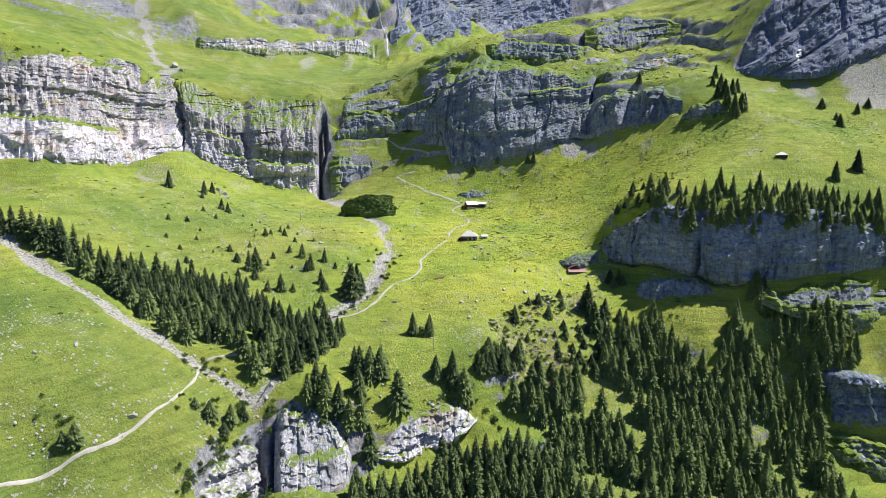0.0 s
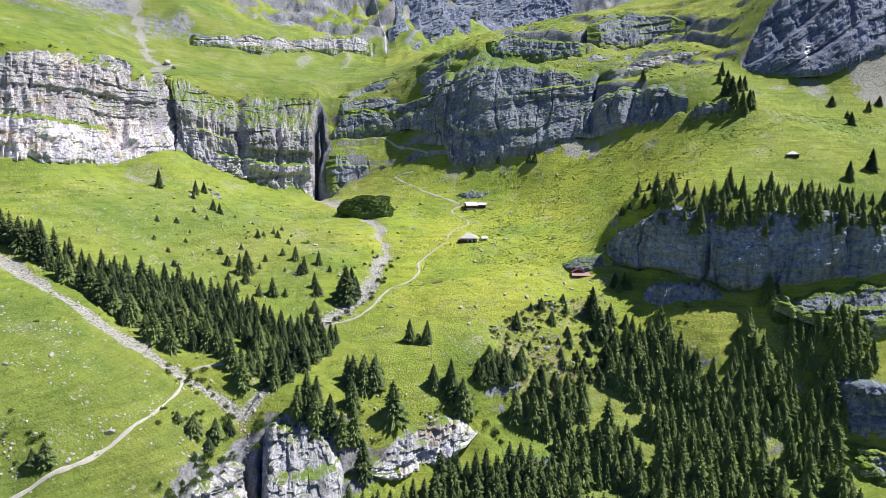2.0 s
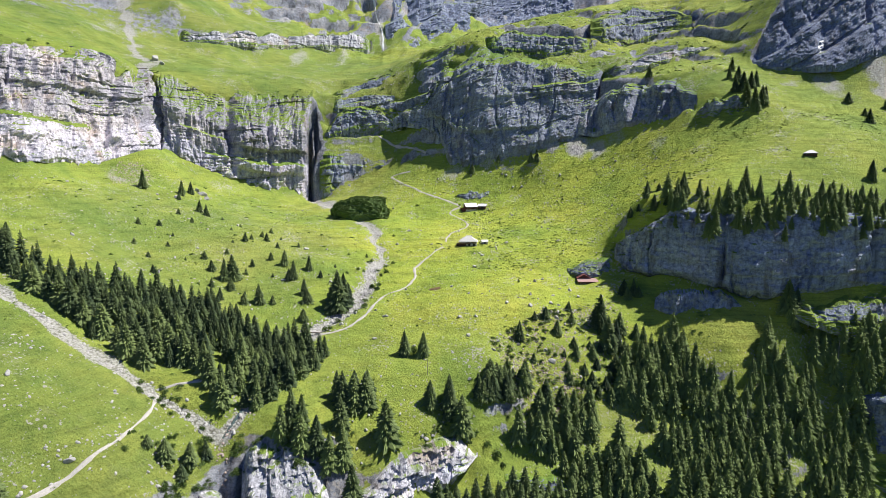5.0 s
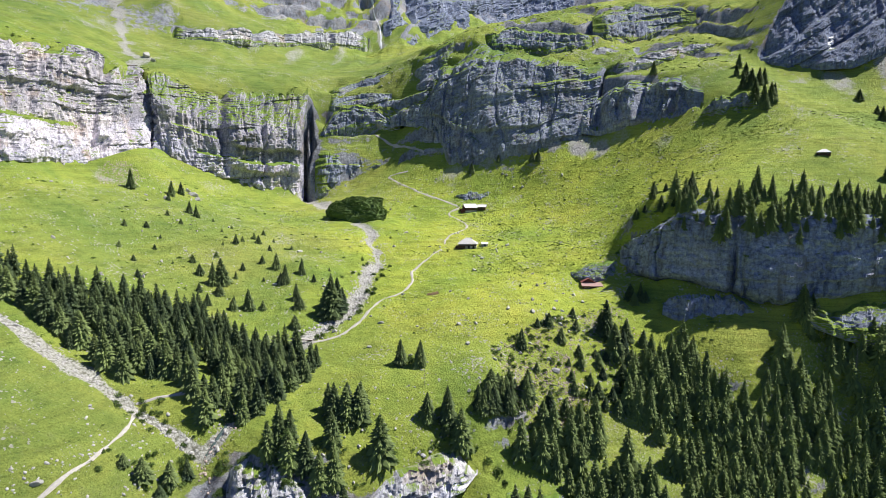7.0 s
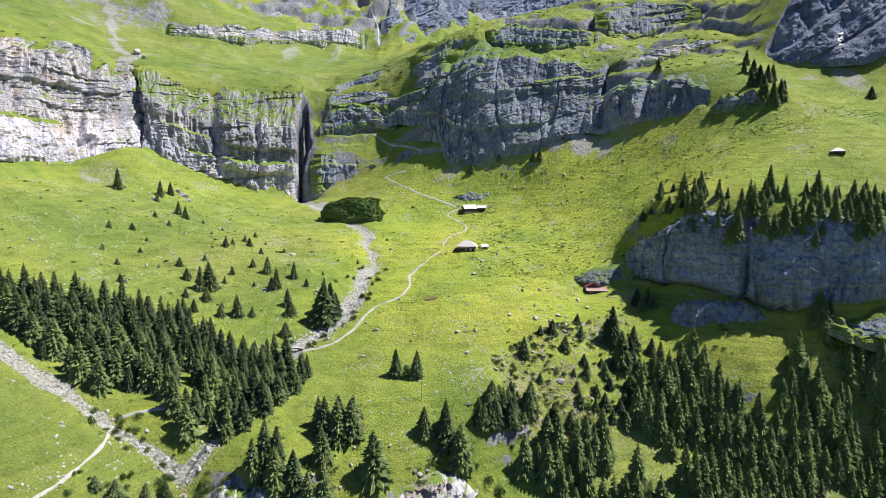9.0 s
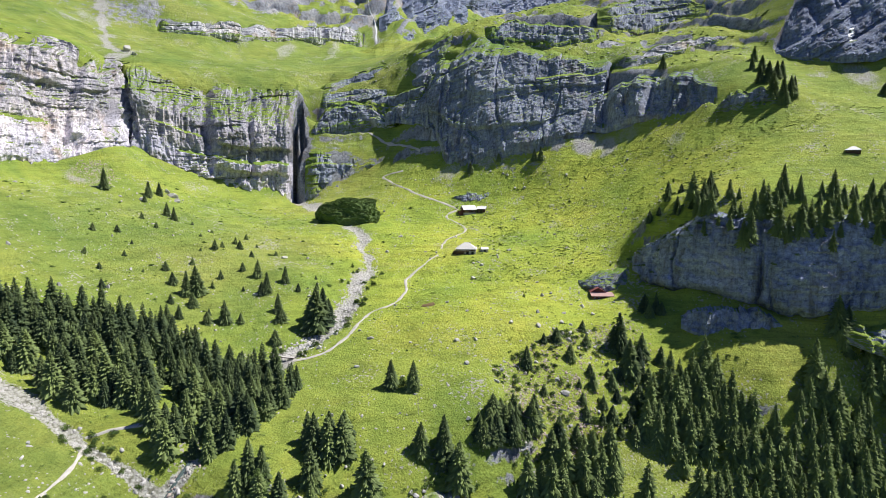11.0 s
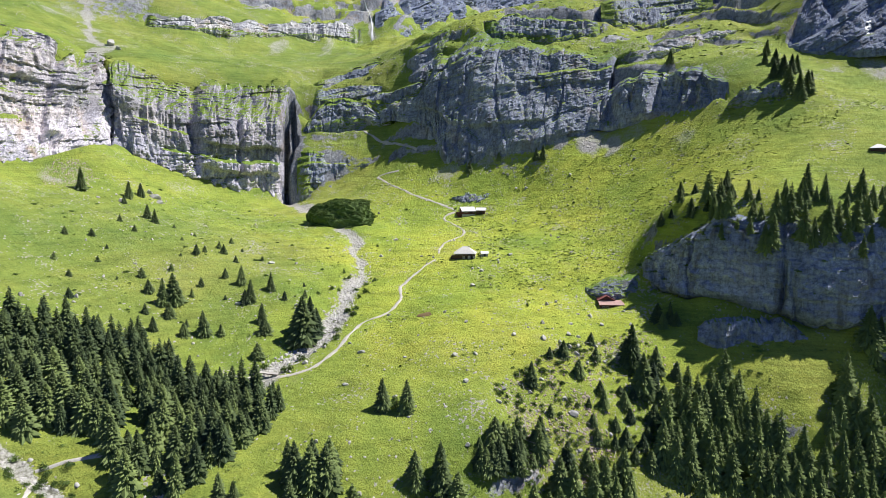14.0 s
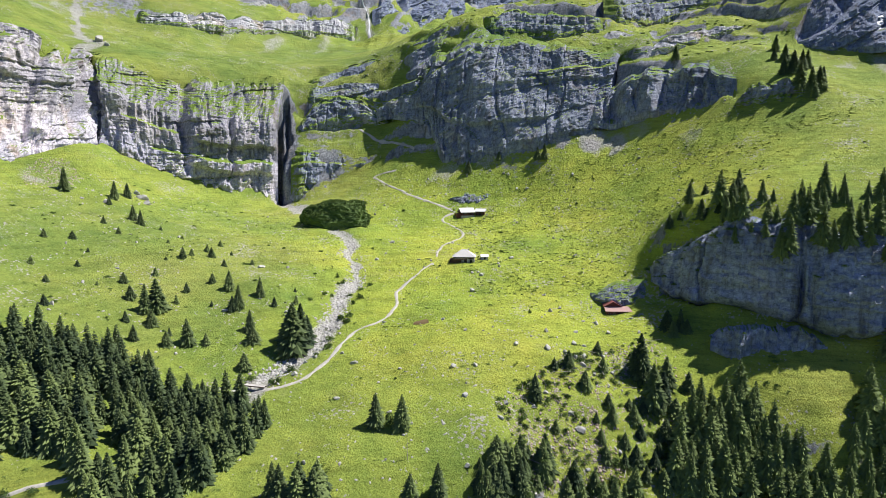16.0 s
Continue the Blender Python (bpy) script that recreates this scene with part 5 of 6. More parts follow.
MEADOW_RING = [(-60, 240), (-30, 225), (30, 240), (80, 275), (75, 320), (110, 350), (150, 400), (130, 440), (60, 462), (-30, 490), (-60, 450), (-30, 400), (-20, 330), (-50, 280)]
PASTURE_RING = [(-190, 270), (-110, 270), (-60, 290), (-45, 330), (-50, 390), (-90, 470), (-130, 480), (-185, 410), (-215, 370), (-230, 320)]
FRONT_RING = [(-150, 170), (-110, 160), (-75, 175), (-72, 210), (-100, 215), (-150, 232), (-175, 225)]
EAST_RING = [(25, 235), (60, 250), (90, 275), (80, 300), (45, 285), (20, 260)]


def any_in(ring, count, rng, thresh=-0.1, scale=18):
    """Random places in a ring that gather in patches."""
    xs, ys = [p[0] for p in ring], [p[1] for p in ring]
    out = []
    while len(out) < count:
        x, y = rng.uniform(min(xs), max(xs)), rng.uniform(min(ys), max(ys))
        if inside(x, y, ring) and float(vnoise(x / scale, y / scale, 0, 33)) > thresh + rng.uniform(-0.5, 0.2):
            out.append((x, y))
    return out


loose = any_in(MEADOW_RING, 2200, rng, 0.15, 7) + any_in(PASTURE_RING, 1700, rng, 0.1, 8) + any_in(FRONT_RING, 700, rng, 0.3, 8)
loose += beside(MIDDLE_CLIFF_FOOT[4:] + BUTTRESS_FOOT, 7, 700, rng)
ravine_bed = beside(RAVINE, 1.3, 160, rng) + beside(STREAM[:3], 1.3, 120, rng)
strew("ravine_stones", ravine_bed, [0.3 + 0.9 * rng.random() ** 2 for _ in ravine_bed], SMALL_STONES, RUBBLE, "brown and grey blocks wedged in the ravine", "stones")
debris = any_in(EAST_RING, 2600, rng, 0.0, 9) + any_in([(28, 244), (44, 240), (58, 254), (52, 268), (40, 272), (30, 258)], 1500, rng, 0.1, 5)
slide = any_in([(-206, 398), (-194, 386), (-182, 394), (-180, 408), (-192, 416), (-204, 410)], 800, rng, -0.6, 7)
strew("pasture_rubble", slide, [0.25 + 1.0 * rng.random() ** 3 for _ in slide], SMALL_STONES, RUBBLE, "reddish stones of a small slide in the pasture", "stones", 0.2)
strew("slope_rubble", debris, [0.16 + 0.9 * rng.random() ** 4 for _ in debris], SMALL_STONES, RUBBLE, "reddish broken stones strewn between shrubs and fallen wood", "stones", 0.2)
strew("scattered_stones", loose, [0.22 + 1.05 * rng.random() ** 1.8 for _ in loose], SMALL_STONES, STONE, "small pale stones strewn over the turf", "stones", 0.2)
CREST_RING = [(-70, 540), (0, 525), (90, 510), (160, 475), (215, 440), (260, 520), (180, 620), (60, 640), (-40, 610)]
crest = any_in(CREST_RING, 1300, rng, 0.0, 15)
strew("crest_stones", crest, [0.4 + 1.8 * rng.random() ** 3 for _ in crest], SMALL_STONES, BOULDER_ROCK, "grey blocks strewn over the high terraces", "stones", 0.25)
for ring, count in ((MEADOW_RING, 150), (PASTURE_RING, 60), (EAST_RING, 40), (FRONT_RING, 10)):
    for x, y in any_in(ring, count, rng, 0.0):
        boulder(x, y, 1.0 + 2.2 * rng.random() ** 2, rng, "weathered pale grey limestone boulder on the turf")
for x, y in any_in([(-60, 190), (-20, 195), (5, 222), (-20, 228), (-52, 216)], 46, rng, -0.2):
    boulder(x, y, rng.uniform(0.8, 2.4), rng, "pale broken limestone block among shrubs", "blocks by the ravine")
for x, y, s in ((-155, 418, 7.5), (-151, 415, 5.5), (-160, 421, 5.0), (-162, 395, 4.6), (-118, 375, 2.6), (-24, 286, 2.6), (9, 276, 2.4), (-54, 319, 3.0), (-26, 266, 2.4), (46, 261, 3.4), (40, 286, 3.6), (-233, 528, 12.0), (-225, 522, 6.0), (58, 452, 4.0), (52, 454, 2.6), (84, 447, 3.0),  (-30, 238, 2.2), (-25, 232, 2.4),
                (-26, 236, 1.8), (6, 308, 2.2)):
    boulder(x, y, s, rng, "large weathered limestone block half sunk in grass", "large blocks")


# ---- the knoll by the stream ----
def knoll(x, y, size, label):
    """A low dome overgrown with dark dwarf shrubs."""
    bm = bmesh.new()
    bmesh.ops.create_icosphere(bm, subdivisions=5, radius=1.0)
    for v in bm.verts:
        p = v.co.copy()
        k = 1 + 0.22 * noise.fractal(p * 1.6, 1.0, 2.0, 4) + 0.05 * noise.noise(p * 9)
        q = Vector((p.x * size[0], p.y * size[1], p.z * size[2])) * k
        v.co = q
    me = bpy.data.meshes.new("rock_knoll")
    bm.to_mesh(me)
    bm.free()
    me.materials.append(LEAVES)
    ob = new("rock_knoll", me)
    ob.location = (x, y, ground_z(x, y) - 1.0)
    return tagged(ob, label, "rock", kind="structure")


knoll(-53, 438, (20, 13, 12.5), "low knoll overgrown with dark green shrubs beside the stream")


# ---- shrubs and tufts ----
def clump(rng, blades, leafy):
    """A low mound of small leaves round a centre."""
    vs, fs = [], []
    lobes = [(Vector((rng.uniform(-0.5, 0.5), rng.uniform(-0.5, 0.5), rng.uniform(-0.1, 0.15))), rng.uniform(0.4, 0.7)) for _ in range(5 if blades > 50 else 1)]
    for _ in range(blades):
        u, a = rng.random() ** 0.5, rng.uniform(0, 6.283)
        h = math.sqrt(max(0.0, 1 - u * u)) * rng.uniform(0.35, 1.05)
        p = Vector((u * math.cos(a), u * math.sin(a), h))
        at, r = lobes[rng.randrange(len(lobes))]
        p = at + p * r if blades > 50 else p
        d1 = Vector((rng.uniform(-1, 1), rng.uniform(-1, 1), rng.uniform(-0.7, 0.7))).normalized() * leafy
        d2 = Vector((rng.uniform(-1, 1), rng.uniform(-1, 1), rng.uniform(-0.2, 1))).normalized() * leafy
        i = len(vs)
        vs += [p - d1 * 0.5, p + d1 * 0.5, p + d2]
        fs.append((i, i + 1, i + 2))
    return np.array(vs), fs


SHRUB_SHAPES = [clump(rng, 460, 0.15) for _ in range(5)]
TUFTS = [clump(rng, 12, 0.8) for _ in range(5)]
SHRUB_MESHES = []
for v, f in SHRUB_SHAPES:
    SHRUB_MESHES.append((mesh_of("foliage", v, f, [LEAVES]), mesh_of("stem", *trunk_shape(5), [BARK])))


def shrub(x, y, w, h, rng, label, group="shrubs", z=None):
    me, stem = SHRUB_MESHES[rng.randrange(5)]
    ob = new("shrub", None)
    child("foliage", me, ob)
    s = child("stem", stem, ob)
    s.scale = (3, 3, 0.8)
    ob.matrix_basis = pose(x, y, (ground_z(x, y) if z is None else z) - 0.05 * h, 0, 0, rng.uniform(0, 360)) @ Matrix.Diagonal((w / 2, w / 2, h, 1))
    return tagged(ob, label, "shrub", group)


for x, y in any_in(SHRUBS, 60, rng, 0.1, 6):
    shrub(x, y, rng.uniform(1.4, 4.6), rng.uniform(1.0, 3.4), rng, "dense green alder shrub on the slope by the ravine")
for x, y in any_in([(-95, 190), (-72, 196), (-75, 210), (-88, 206)], 16, rng, -1):
    shrub(x, y, rng.uniform(1.5, 3), rng.uniform(1.2, 2.4), rng, "green alder shrub beside the footpath")
for x, y in any_in([(-124, 168), (-112, 168), (-110, 178), (-124, 176)], 7, rng, -1):
    shrub(x, y, rng.uniform(1.6, 3), rng.uniform(1.2, 2.6), rng, "small green shrub among stones on the pasture")
for x, y in any_in(SCRUB, 55, rng, -0.6) + any_in(YOUNG, 18, rng, -0.8):
    shrub(x, y, rng.uniform(1.4, 4.0), rng.uniform(1.0, 3.0), rng, "grey-green shrub among stones and fallen wood")
for x, y, w in ((-9, 251.5, 3.5), (-7.5, 253, 3.0), (-10, 254, 2.6), (153, 278, 6.0), (155, 276, 4.5), (20, 224, 5.0), (17, 225, 4.0), (22, 222, 3.5)):
    shrub(x, y, w, 0.8 * w, rng, "rounded light green bush beside spruces")
for x, y in beside(STREAM[3:7], 1.2, 30, rng):
    side = rng.choice((-1, 1, 1))
    shrub(x + side * rng.uniform(4.0, 8.0), y, rng.uniform(1.8, 4.2), rng.uniform(1.4, 3.4), rng, "grey-green willow shrub on the stream bank")
FAR_SHRUBS = []
for ring, count in ((EAST_RING, 60), (MEADOW_RING, 22)):
    for x, y in any_in(ring, count, rng, -0.1):
        shrub(x, y, rng.uniform(1.2, 3.2), rng.uniform(0.8, 2.2), rng, "low dark green shrub on rough stony turf")
for ring, count in ((EAST_RING, 190), (PASTURE_RING, 60), ([(70, 270), (130, 265), (150, 285), (95, 300)], 26), ([(95, 330), (125, 322), (150, 345), (120, 365)], 40), (GORGE_WOOD, 30)):
    FAR_SHRUBS += [(x, y, rng.uniform(0.6, 1.6)) for x, y in any_in(ring, count, rng, -0.1)]
shrub(-232, 358, 7.0, 5.0, rng, "large dark green bush at the foot of the pale cliff")
for x, y in any_in([(40, 285), (75, 285), (80, 312), (50, 312)], 16, rng, -0.2):
    boulder(x, y, rng.uniform(1.2, 3.4), rng, "flat grey rock slab breaking through the turf", "rock slabs")
wide_ring = [(-230, 300), (-150, 160), (-60, 160), (20, 230), (90, 280), (110, 340), (200, 330), (300, 400), (210, 400), (120, 460), (-30, 495), (-130, 480), (-200, 420)]
SCRUB_EDGE = [(212, 392), (232, 372), (262, 350), (300, 352), (330, 385), (290, 405), (240, 398)]
EAST_HILL = [(20, 330), (60, 330), (100, 345), (150, 350), (215, 385), (190, 405), (130, 445), (60, 465), (10, 470), (15, 400)]
tufts = any_in(wide_ring, 4200, rng, 0.1, 14) + any_in(EAST_HILL, 5200, rng, -0.1, 9) + any_in(SCRUB_EDGE, 700, rng, -0.6, 9)
strew("grass_tufts", tufts, [0.2 + 0.9 * rng.random() ** 2.5 for _ in tufts], TUFTS, HEATH, "rough tufts and dwarf bushes in the pasture", "tufts", 0.1, 0.4)


# ---- dead trees and fallen wood ----
def dead_tree(x, y, h, rng):
    ob = new("dead_tree", None)
    child("trunk", mesh_of("trunk", *trunk_shape(7), [DEADWOOD]), ob)
    bm = bmesh.new()
    for k in range(34):
        z = rng.uniform(0.25, 0.97)
        r, a = 0.13 * (1.05 - z) + 0.02, rng.uniform(0, 6.283)
        c, s = math.cos(a), math.sin(a)
        p = [bm.verts.new(q) for q in ((0.003 * s, -0.003 * c, z), (-0.003 * s, 0.003 * c, z), (0, 0, z + 0.008), (r * c, r * s, z - 0.3 * r))]
        for i, j in ((0, 1), (1, 2), (2, 0)):
            bm.faces.new((p[i], p[j], p[3]))
    tagged(part("twigs", bm, DEADWOOD, ob), "bare grey twigs", kind="stuff")
    ob.matrix_basis = pose(x, y, ground_z(x, y) - 0.1, 0, 0, rng.uniform(0, 360)) @ Matrix.Scale(h, 4)
    return tagged(ob, "bare grey dead spruce standing on the slope", "tree", "dead spruces")


for x, y, h in ((-4, 240, 8), (-78, 262, 12), (166, 268, 12), (46, 238, 7), (120, 250, 9)):
    dead_tree(x, y, h, rng)


def log_shape(rng):
    v, f = trunk_shape(5)
    v = v.copy()
    v[:, :2] *= 1.4
    a, tip = rng.uniform(0, 6.28), rng.uniform(0.0, 0.25)
    return np.stack([(v[:, 2] - 0.5) * math.cos(a) - v[:, 1] * math.sin(a), (v[:, 2] - 0.5) * math.sin(a) + v[:, 1] * math.cos(a), v[:, 0] + v[:, 2] * tip + 0.02], -1), [t for q in f for t in ((q[0], q[1], q[2]), (q[0], q[2], q[3]))]


logs = any_in(EAST_RING, 260, rng, 0.0) + any_in([(95, 240), (140, 235), (150, 260), (110, 262)], 50, rng, -0.2)
for x, y in [(x + rng.choice((-1, 1)) * rng.uniform(3.2, 6.5), y) for x, y in beside(RAVINE, 1.0, 44, rng)] + beside(WEST_GULLY[5:], 3.0, 22, rng):
    shrub(x, y, rng.uniform(1.4, 3.6), rng.uniform(0.9, 2.4), rng, "green alder shrub hanging over the ravine")
FAR_SHRUBS += [(x, y, rng.uniform(0.7, 1.9)) for x, y in any_in(CREST_RING, 260, rng, 0.1, 12)]
FAR_SHRUBS += [(-53 + rng.uniform(-18, 18), 436 + rng.uniform(-11, 9), rng.uniform(0.9, 1.9)) for k in range(420)]
FAR_SHRUBS += [(x, y - rng.uniform(2, 7), rng.uniform(0.8, 1.9)) for x, y in beside(EAST_CLIFF_RIM[1:], 1.0, 70, rng)]
FAR_SHRUBS += [(x, y, rng.uniform(0.8, 1.8)) for x, y in beside(EAST_CLIFF_RIM[:5], 3.0, 40, rng)]
FAR_SHRUBS += [(x, y + 2, rng.uniform(0.9, 1.9)) for x, y in beside(WEST_CLIFF_RIM[1:], 2.5, 30, rng) + beside(WEST_WALL_RIM, 3, 20, rng)]
FAR_SHRUBS += [(x, y, rng.uniform(0.5, 1.5)) for x, y in beside(GORGE_SIDE_RIM, 3.5, 60, rng) + beside(OUTCROP_RIM, 2.5, 30, rng)]
strew("bushes", [p[:2] for p in FAR_SHRUBS], [p[2] for p in FAR_SHRUBS], SHRUB_SHAPES, LEAVES, "low dark green bushes on ledges and rough turf", "bushes", 0.1, 0.9,
      zs=[surface_z(x, y) for x, y, s in FAR_SHRUBS])
strew("fallen_wood", logs, [rng.uniform(2.5, 7) for _ in logs], [log_shape(rng) for _ in range(6)], DEADWOOD, "bleached fallen trunks and branches among stones", "deadwood", 0.0)

MUD = plain("trampled_brown_soil", (0.17, 0.115, 0.05), 0.95, 1.5, 0.5)
ribbon("mud_patch", [(-4.5, 309), (-2, 308.2), (0.5, 308.6)], 2.4, "small patch of trampled brown soil in the meadow", MUD, 0.16, "soil")


# ---- huts ----
LOGS = plain("dark_log_wall", (0.13, 0.075, 0.045), 0.85, 3.0, 0.5, stretch=(0.4, 0.4, 5.0))
RED_BOARDS = plain("red_brown_boards", (0.15, 0.05, 0.038), 0.8, 3.0, 0.45, stretch=(4.0, 4.0, 0.4))
PLASTER = plain("rubble_and_lime_wall", (0.62, 0.58, 0.52), 0.9, 2.0, 0.4)
SHINGLES = plain("silvered_shingle_roof", (0.70, 0.68, 0.65), 0.75, 2.5, 0.25)
TIN = plain("pale_sheet_roof", (0.85, 0.84, 0.83), 0.5, 1.5, 0.12)
RED_ROOF = plain("red_sheet_roof", (0.30, 0.10, 0.085), 0.6, 2.0, 0.3)
PINK_ROOF = plain("faded_red_sheet_roof", (0.48, 0.30, 0.27), 0.6, 2.0, 0.3)
DARK = plain("dark_opening", (0.03, 0.025, 0.02), 0.7, 3.0)
GLASS, gn_, gl_, gb_ = material("window_glass")
gb_.inputs["Base Color"].default_value, gb_.inputs["Roughness"].default_value = (0.04, 0.05, 0.06, 1), 0.08


def box(bm, x0, x1, y0, y1, z0, z1):
    v = [bm.verts.new((x, y, z)) for z in (z0, z1) for x, y in ((x0, y0), (x1, y0), (x1, y1), (x0, y1))]
    for f in ((3, 2, 1, 0), (4, 5, 6, 7), (0, 1, 5, 4), (1, 2, 6, 5), (2, 3, 7, 6), (3, 0, 4, 7)):
        bm.faces.new([v[k] for k in f])


def boxed(name, mat, parent, *dims, label=""):
    bm = bmesh.new()
    box(bm, *dims)
    bmesh.ops.bevel(bm, geom=bm.edges[:], offset=0.02, segments=1, affect="EDGES")
    return part(name, bm, mat, parent, label)


def roof_slab(bm, corners, thick):
    top = [bm.verts.new(c) for c in corners]
    low = [bm.verts.new((c[0], c[1], c[2] - thick)) for c in corners]
    bm.faces.new(top)
    bm.faces.new(low[::-1])
    n = len(corners)
    for k in range(n):
        bm.faces.new((top[k], low[k], low[(k + 1) % n], top[(k + 1) % n]))


def roof(parent, mat, w, d, z, rise, inset, over=0.6, along="x", label=""):
    """A ridged roof; inset pulls the ridge's ends in, which makes hips."""
    bm = bmesh.new()
    a, b, drop = w / 2 + over, d / 2 + over, rise * over / (d / 2)
    e, t = z - drop, z + rise
    r = w / 2 + over - inset if inset else w / 2 + over
    for sgn in (-1, 1):
        roof_slab(bm, [(-a * sgn, -b * sgn, e), (a * sgn, -b * sgn, e), (r * sgn, 0, t), (-r * sgn, 0, t)], 0.16)
        if inset:
            roof_slab(bm, [(a * sgn, -b * sgn, e), (a * sgn, b * sgn, e), (r * sgn, 0.002, t), (r * sgn, -0.002, t)], 0.16)
    bmesh.ops.recalc_face_normals(bm, faces=bm.faces)
    ob = part("roof", bm, mat, parent, label)
    if along == "y":
        ob.rotation_euler.z = radians(90)
    return ob


def gable_wall(parent, mat, w, d, z, rise, along="x", label="", at=(0, 0, 0)):
    obs = []
    for s in (-1, 1):
        bm = bmesh.new()
        roof_slab_v = [(s * w / 2, -d / 2, z), (s * w / 2, d / 2, z), (s * w / 2, 0, z + rise - 0.05)]
        inner = [(s * (w / 2 - 0.2), y, q) for _, y, q in roof_slab_v]
        o, i = [bm.verts.new(c) for c in roof_slab_v], [bm.verts.new(c) for c in inner]
        bm.faces.new(o), bm.faces.new(i[::-1])
        for k in range(3):
            bm.faces.new((o[k], i[k], i[(k + 1) % 3], o[(k + 1) % 3]))
        bmesh.ops.recalc_face_normals(bm, faces=bm.faces)
        obs.append(part("gable", bm, mat, parent, label))
        obs[-1].location = at
        if along == "y":
            obs[-1].rotation_euler.z = radians(90)
    return obs


def window(parent, x, y, z, w=0.8, h=0.7):
    f = boxed("window", PLASTER, parent, x - w / 2 - 0.08, x + w / 2 + 0.08, y - 0.06, y + 0.04, z - 0.08, z + h + 0.08)
    boxed("pane", GLASS, f, x - w / 2, x + w / 2, y - 0.075, y - 0.03, z, z + h)


def hut(x, y, yaw, lift, label, name="alpine_hut"):
    ob = new(name, None)
    ob.matrix_basis = pose(x, y, ground_z(x, y) + lift, 0, 0, yaw)
    return tagged(ob, label, "hut", "alpine huts")


# the large dairy hut in the meadow
h = hut(16.5, 369, -6, 0.1, "large alpine dairy hut with a silvered shingle hip roof")
boxed("foundation", PLASTER, h, -1.0, 5.0, -3.4, 3.4, -3.0, 1.1, label="lime-washed stone foundation")
boxed("underbuilding", LOGS, h, -5.0, -1.02, -3.4, 3.4, -3.0, 1.1, label="dark timber underbuilding")
boxed("log_wall", LOGS, h, -4.9, 4.9, -3.3, 3.3, 1.1, 2.7)
roof(h, SHINGLES, 9.8, 6.6, 2.7, 2.7, 4.5, 0.6)
boxed("door", DARK, h, 0.2, 1.5, -3.46, -3.34, -0.9, 1.0)
boxed("door", DARK, h, 2.8, 4.0, -3.46, -3.34, -0.9, 1.0)
for wx in (-3.8, -2.4, -1.0, 1.9, 4.2):
    window(h, wx, -3.32, 1.5, 0.7, 0.6)
boxed("balcony", LOGS, h, -4.9, 1.5, -4.3, -3.42, 1.0, 1.15, label="dark timber balcony floor")
boxed("railing", PLASTER, h, -4.9, 1.5, -4.36, -4.26, 1.6, 1.75, label="pale timber railing")
for wx in (-4.8, -2.7, -0.6, 1.4):
    boxed("post", LOGS, h, wx - 0.06, wx + 0.06, -4.34, -4.22, -1.2, 1.62)
boxed("lean_to", LOGS, h, -6.6, -5.02, -2.8, 2.2, -3.2, 0.9, label="dark log lean-to")
boxed("chimney", PLASTER, h, 1.6, 2.2, 0.3, 0.9, 3.4, 5.6)
s = hut(26, 370, 5, 0.3, "tiny stone shed with a pale sheet roof", "shed")
boxed("wall", PLASTER, s, -1.6, 1.6, -1.3, 1.3, -1.5, 1.3)
roof(s, TIN, 3.2, 2.6, 1.3, 0.8, 0, 0.35)
gable_wall(s, PLASTER, 3.2, 2.6, 1.3, 0.8)
boxed("door", DARK, s, -0.4, 0.4, -1.36, -1.28, -0.5, 1.0)

# the pair of farm huts higher up
h = hut(21, 441, 16, -0.9, "red-brown wooden farm hut with a pale sheet roof")
boxed("foundation", PLASTER, h, -4.0, 4.0, -3.2, 3.2, -3.0, 0.5, label="lime-washed stone foundation")
boxed("wall", RED_BOARDS, h, -3.8, 3.8, -3.0, 3.0, 0.5, 2.9)
roof(h, TIN, 7.6, 6.0, 2.9, 2.0, 0, 0.7)
gable_wall(h, RED_BOARDS, 7.6, 6.0, 2.9, 2.0)
boxed("door", DARK, h, 0.9, 1.9, -3.06, -2.96, 0.5, 2.4)
for wx in (-2.6, -1.0, 3.0):
    window(h, wx, -3.02, 1.4)
boxed("porch", RED_BOARDS, h, -6.4, -3.9, -2.2, 2.4, -2.6, 1.6, label="low red-brown side porch")
h = hut(29.5, 441, -14, -0.8, "small dark log barn with a pale sheet roof", "barn")
boxed("wall", LOGS, h, -2.6, 2.6, -2.3, 2.3, -2.5, 2.2)
roof(h, TIN, 5.2, 4.6, 2.2, 1.3, 0, 0.5)
gable_wall(h, LOGS, 5.2, 4.6, 2.2, 1.3)
boxed("door", DARK, h, -0.7, 0.7, -2.36, -2.26, -0.6, 1.7)

# the red hut under the rock step
h = hut(72.5, 321.5, -4, -1.7, "dark red hut with red and faded roofs under a rock step")
boxed("wall", RED_BOARDS, h, -3.4, 2.6, -1.5, 3.0, -2.0, 3.0)
roof(h, RED_ROOF, 4.5, 6.0, 3.0, 1.7, 0, 0.5, "y").location = (-0.4, 0.75, 0)
gable_wall(h, RED_BOARDS, 4.5, 6.0, 3.0, 1.7, "y", at=(-0.4, 0.75, 0))
boxed("lower_wall", RED_BOARDS, h, -3.4, 6.2, -4.6, -1.52, -2.6, 1.5)
bm = bmesh.new()
roof_slab(bm, [(-3.9, -5.1, 1.55), (6.7, -5.1, 1.55), (6.7, -1.2, 2.75), (-3.9, -1.2, 2.75)], 0.14)
part("lower_roof", bm, PINK_ROOF, h, "faded red sheet roof")
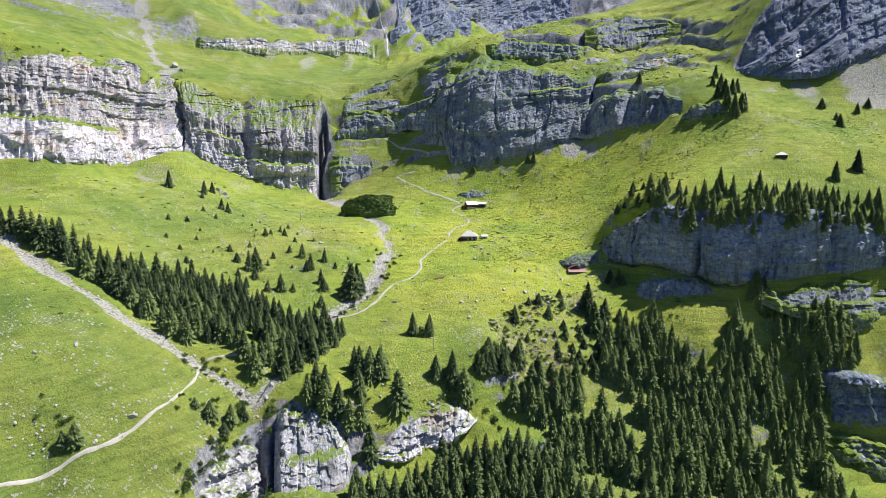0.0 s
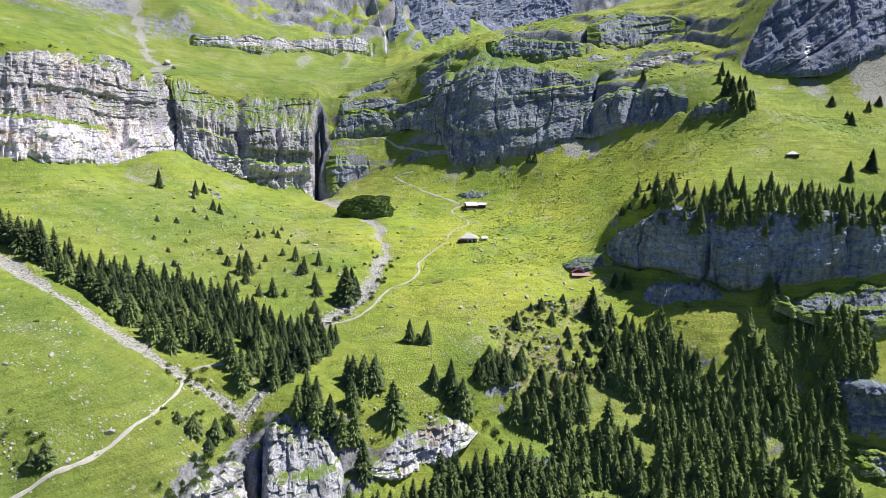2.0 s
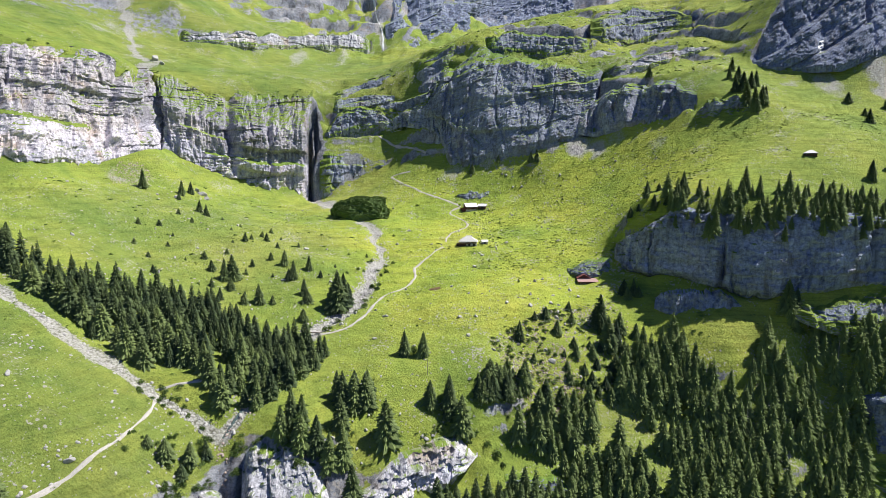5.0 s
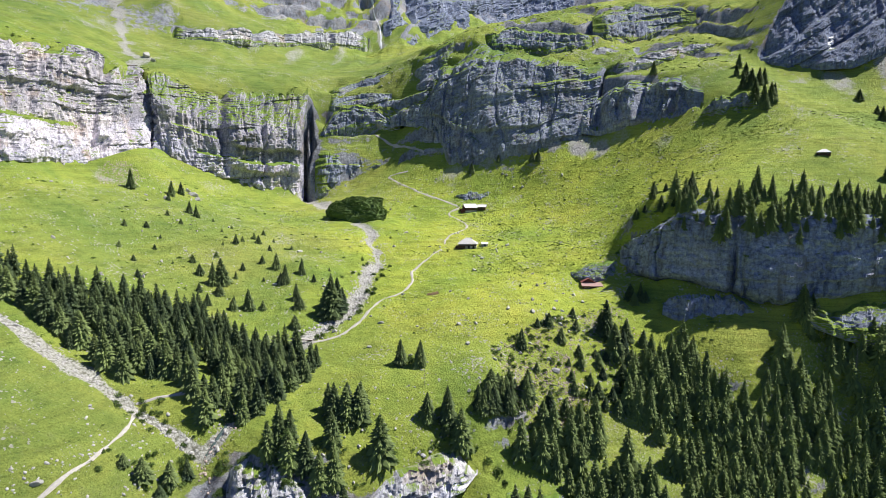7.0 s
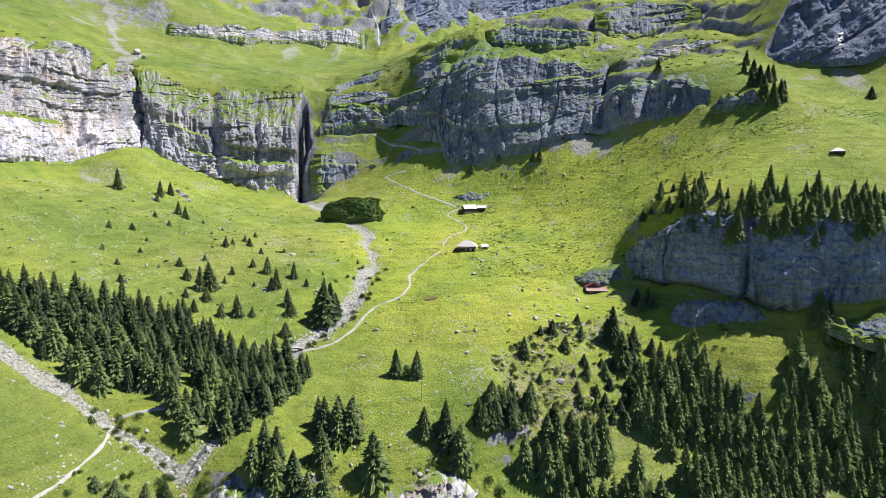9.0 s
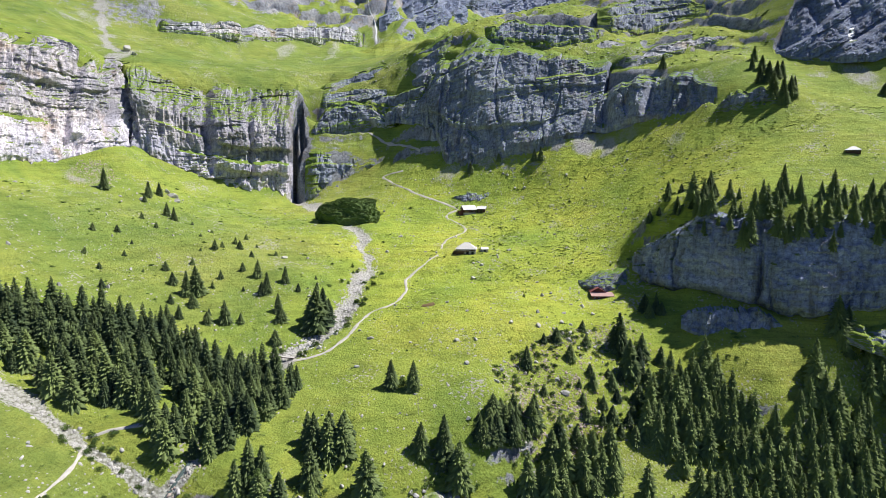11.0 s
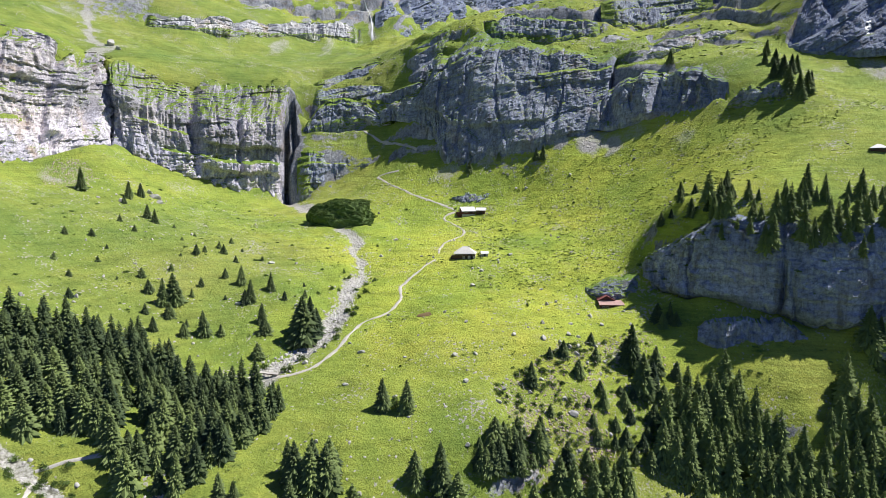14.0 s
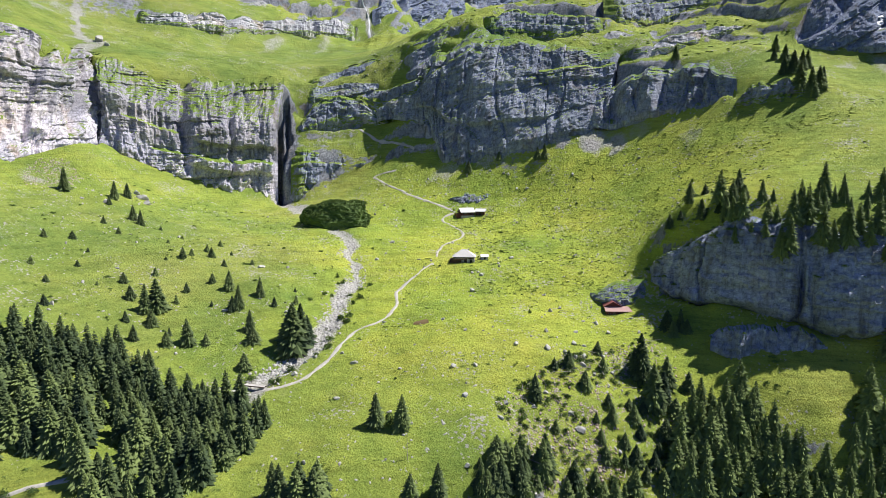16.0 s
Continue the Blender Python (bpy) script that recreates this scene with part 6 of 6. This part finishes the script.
boxed("door", DARK, h, 1.0, 2.1, -4.66, -4.56, -1.2, 0.9)
for wx in (-2.2, -0.6, 4.2):
    window(h, wx, -4.62, 0.2, 0.7, 0.6)

# the hut on the high spur
h = hut(191.5, 338, -33, -0.2, "dark hut with a white pyramid roof on the high pasture")
boxed("foundation", LOGS, h, -2.9, 2.9, -2.1, 2.1, -2.2, 0.2, label="dark timber underbuilding")
boxed("wall", LOGS, h, -2.8, 2.8, -2.0, 2.0, 0.2, 1.2)
roof(h, TIN, 5.6, 4.0, 1.2, 1.3, 2.6, 0.5)
boxed("door", DARK, h, -0.5, 0.5, -2.06, -1.96, -0.4, 1.1)
window(h, -1.8, -2.02, 0.4, 0.6, 0.5)
window(h, 1.8, -2.02, 0.4, 0.6, 0.5)

# the plank bridge over the stream
bz = ground_z(-55, 281) + 0.9
h = new("footbridge", None)
h.matrix_basis = pose(-55.5, 278.5, bz, 0, 0, -16)
tagged(h, "small timber footbridge carrying the path over the stream", "bridge")
boxed("beam", LOGS, h, -5.0, 5.0, -0.75, -0.5, -0.35, -0.05)
boxed("beam", LOGS, h, -5.0, 5.0, 0.5, 0.75, -0.35, -0.05)
boxed("deck", GRAVEL, h, -5.0, 5.0, -0.85, 0.85, -0.05, 0.06, label="gravelled plank deck")
for sx in (-1, 1):
    boxed("abutment", STONE, h, sx * 4.2 - 0.7, sx * 4.2 + 0.7, -0.8, 0.8, -3.0, -0.36)


# ---- waterfalls ----
def fall(name, line, width, label, seed):
    """White water hung on the rock that it runs down."""
    pts = resample(line, 36)
    k = np.arange(36)
    pts[:, 0] += 0.5 * width * vnoise(k / 4.0, 1.1, 0, seed)
    graph = bpy.context.evaluated_depsgraph_get()
    cols = []
    half = width / 2 * np.clip(0.65 + 0.6 * vnoise(k / 3.0, 4.1, 0, seed + 1), 0.15, 1.3)
    for side in (-1, -0.4, 0.4, 1):
        xs, ys = pts[:, 0] + half * side, pts[:, 1].copy()
        for i in range(36):
            hit, place, *_ = scene.ray_cast(graph, Vector((xs[i], ys[i] - 45, pts[i, 2])), Vector((0, 1, 0)))
            if hit and abs(place.y - ys[i]) < 40:
                ys[i] = place.y
        cols.append((xs, ys - (0.5 if abs(side) < 1 else 0.1), pts[:, 2]))
    return tagged(sheet(name, *[np.stack([c[a] for c in cols]) for a in range(3)], FOAM), label, "waterfall", kind="structure")


fall("waterfall_north", NORTH_FALL, 3.5, "thin white waterfall at the foot of the dark face", 3)
fall("waterfall_far", HIGH_FALL, 2.6, "thin white waterfall on the far rock wall", 5)
fall("waterfall_corner", CORNER_FALL, 1.4, "small white cascade over rock steps", 7)
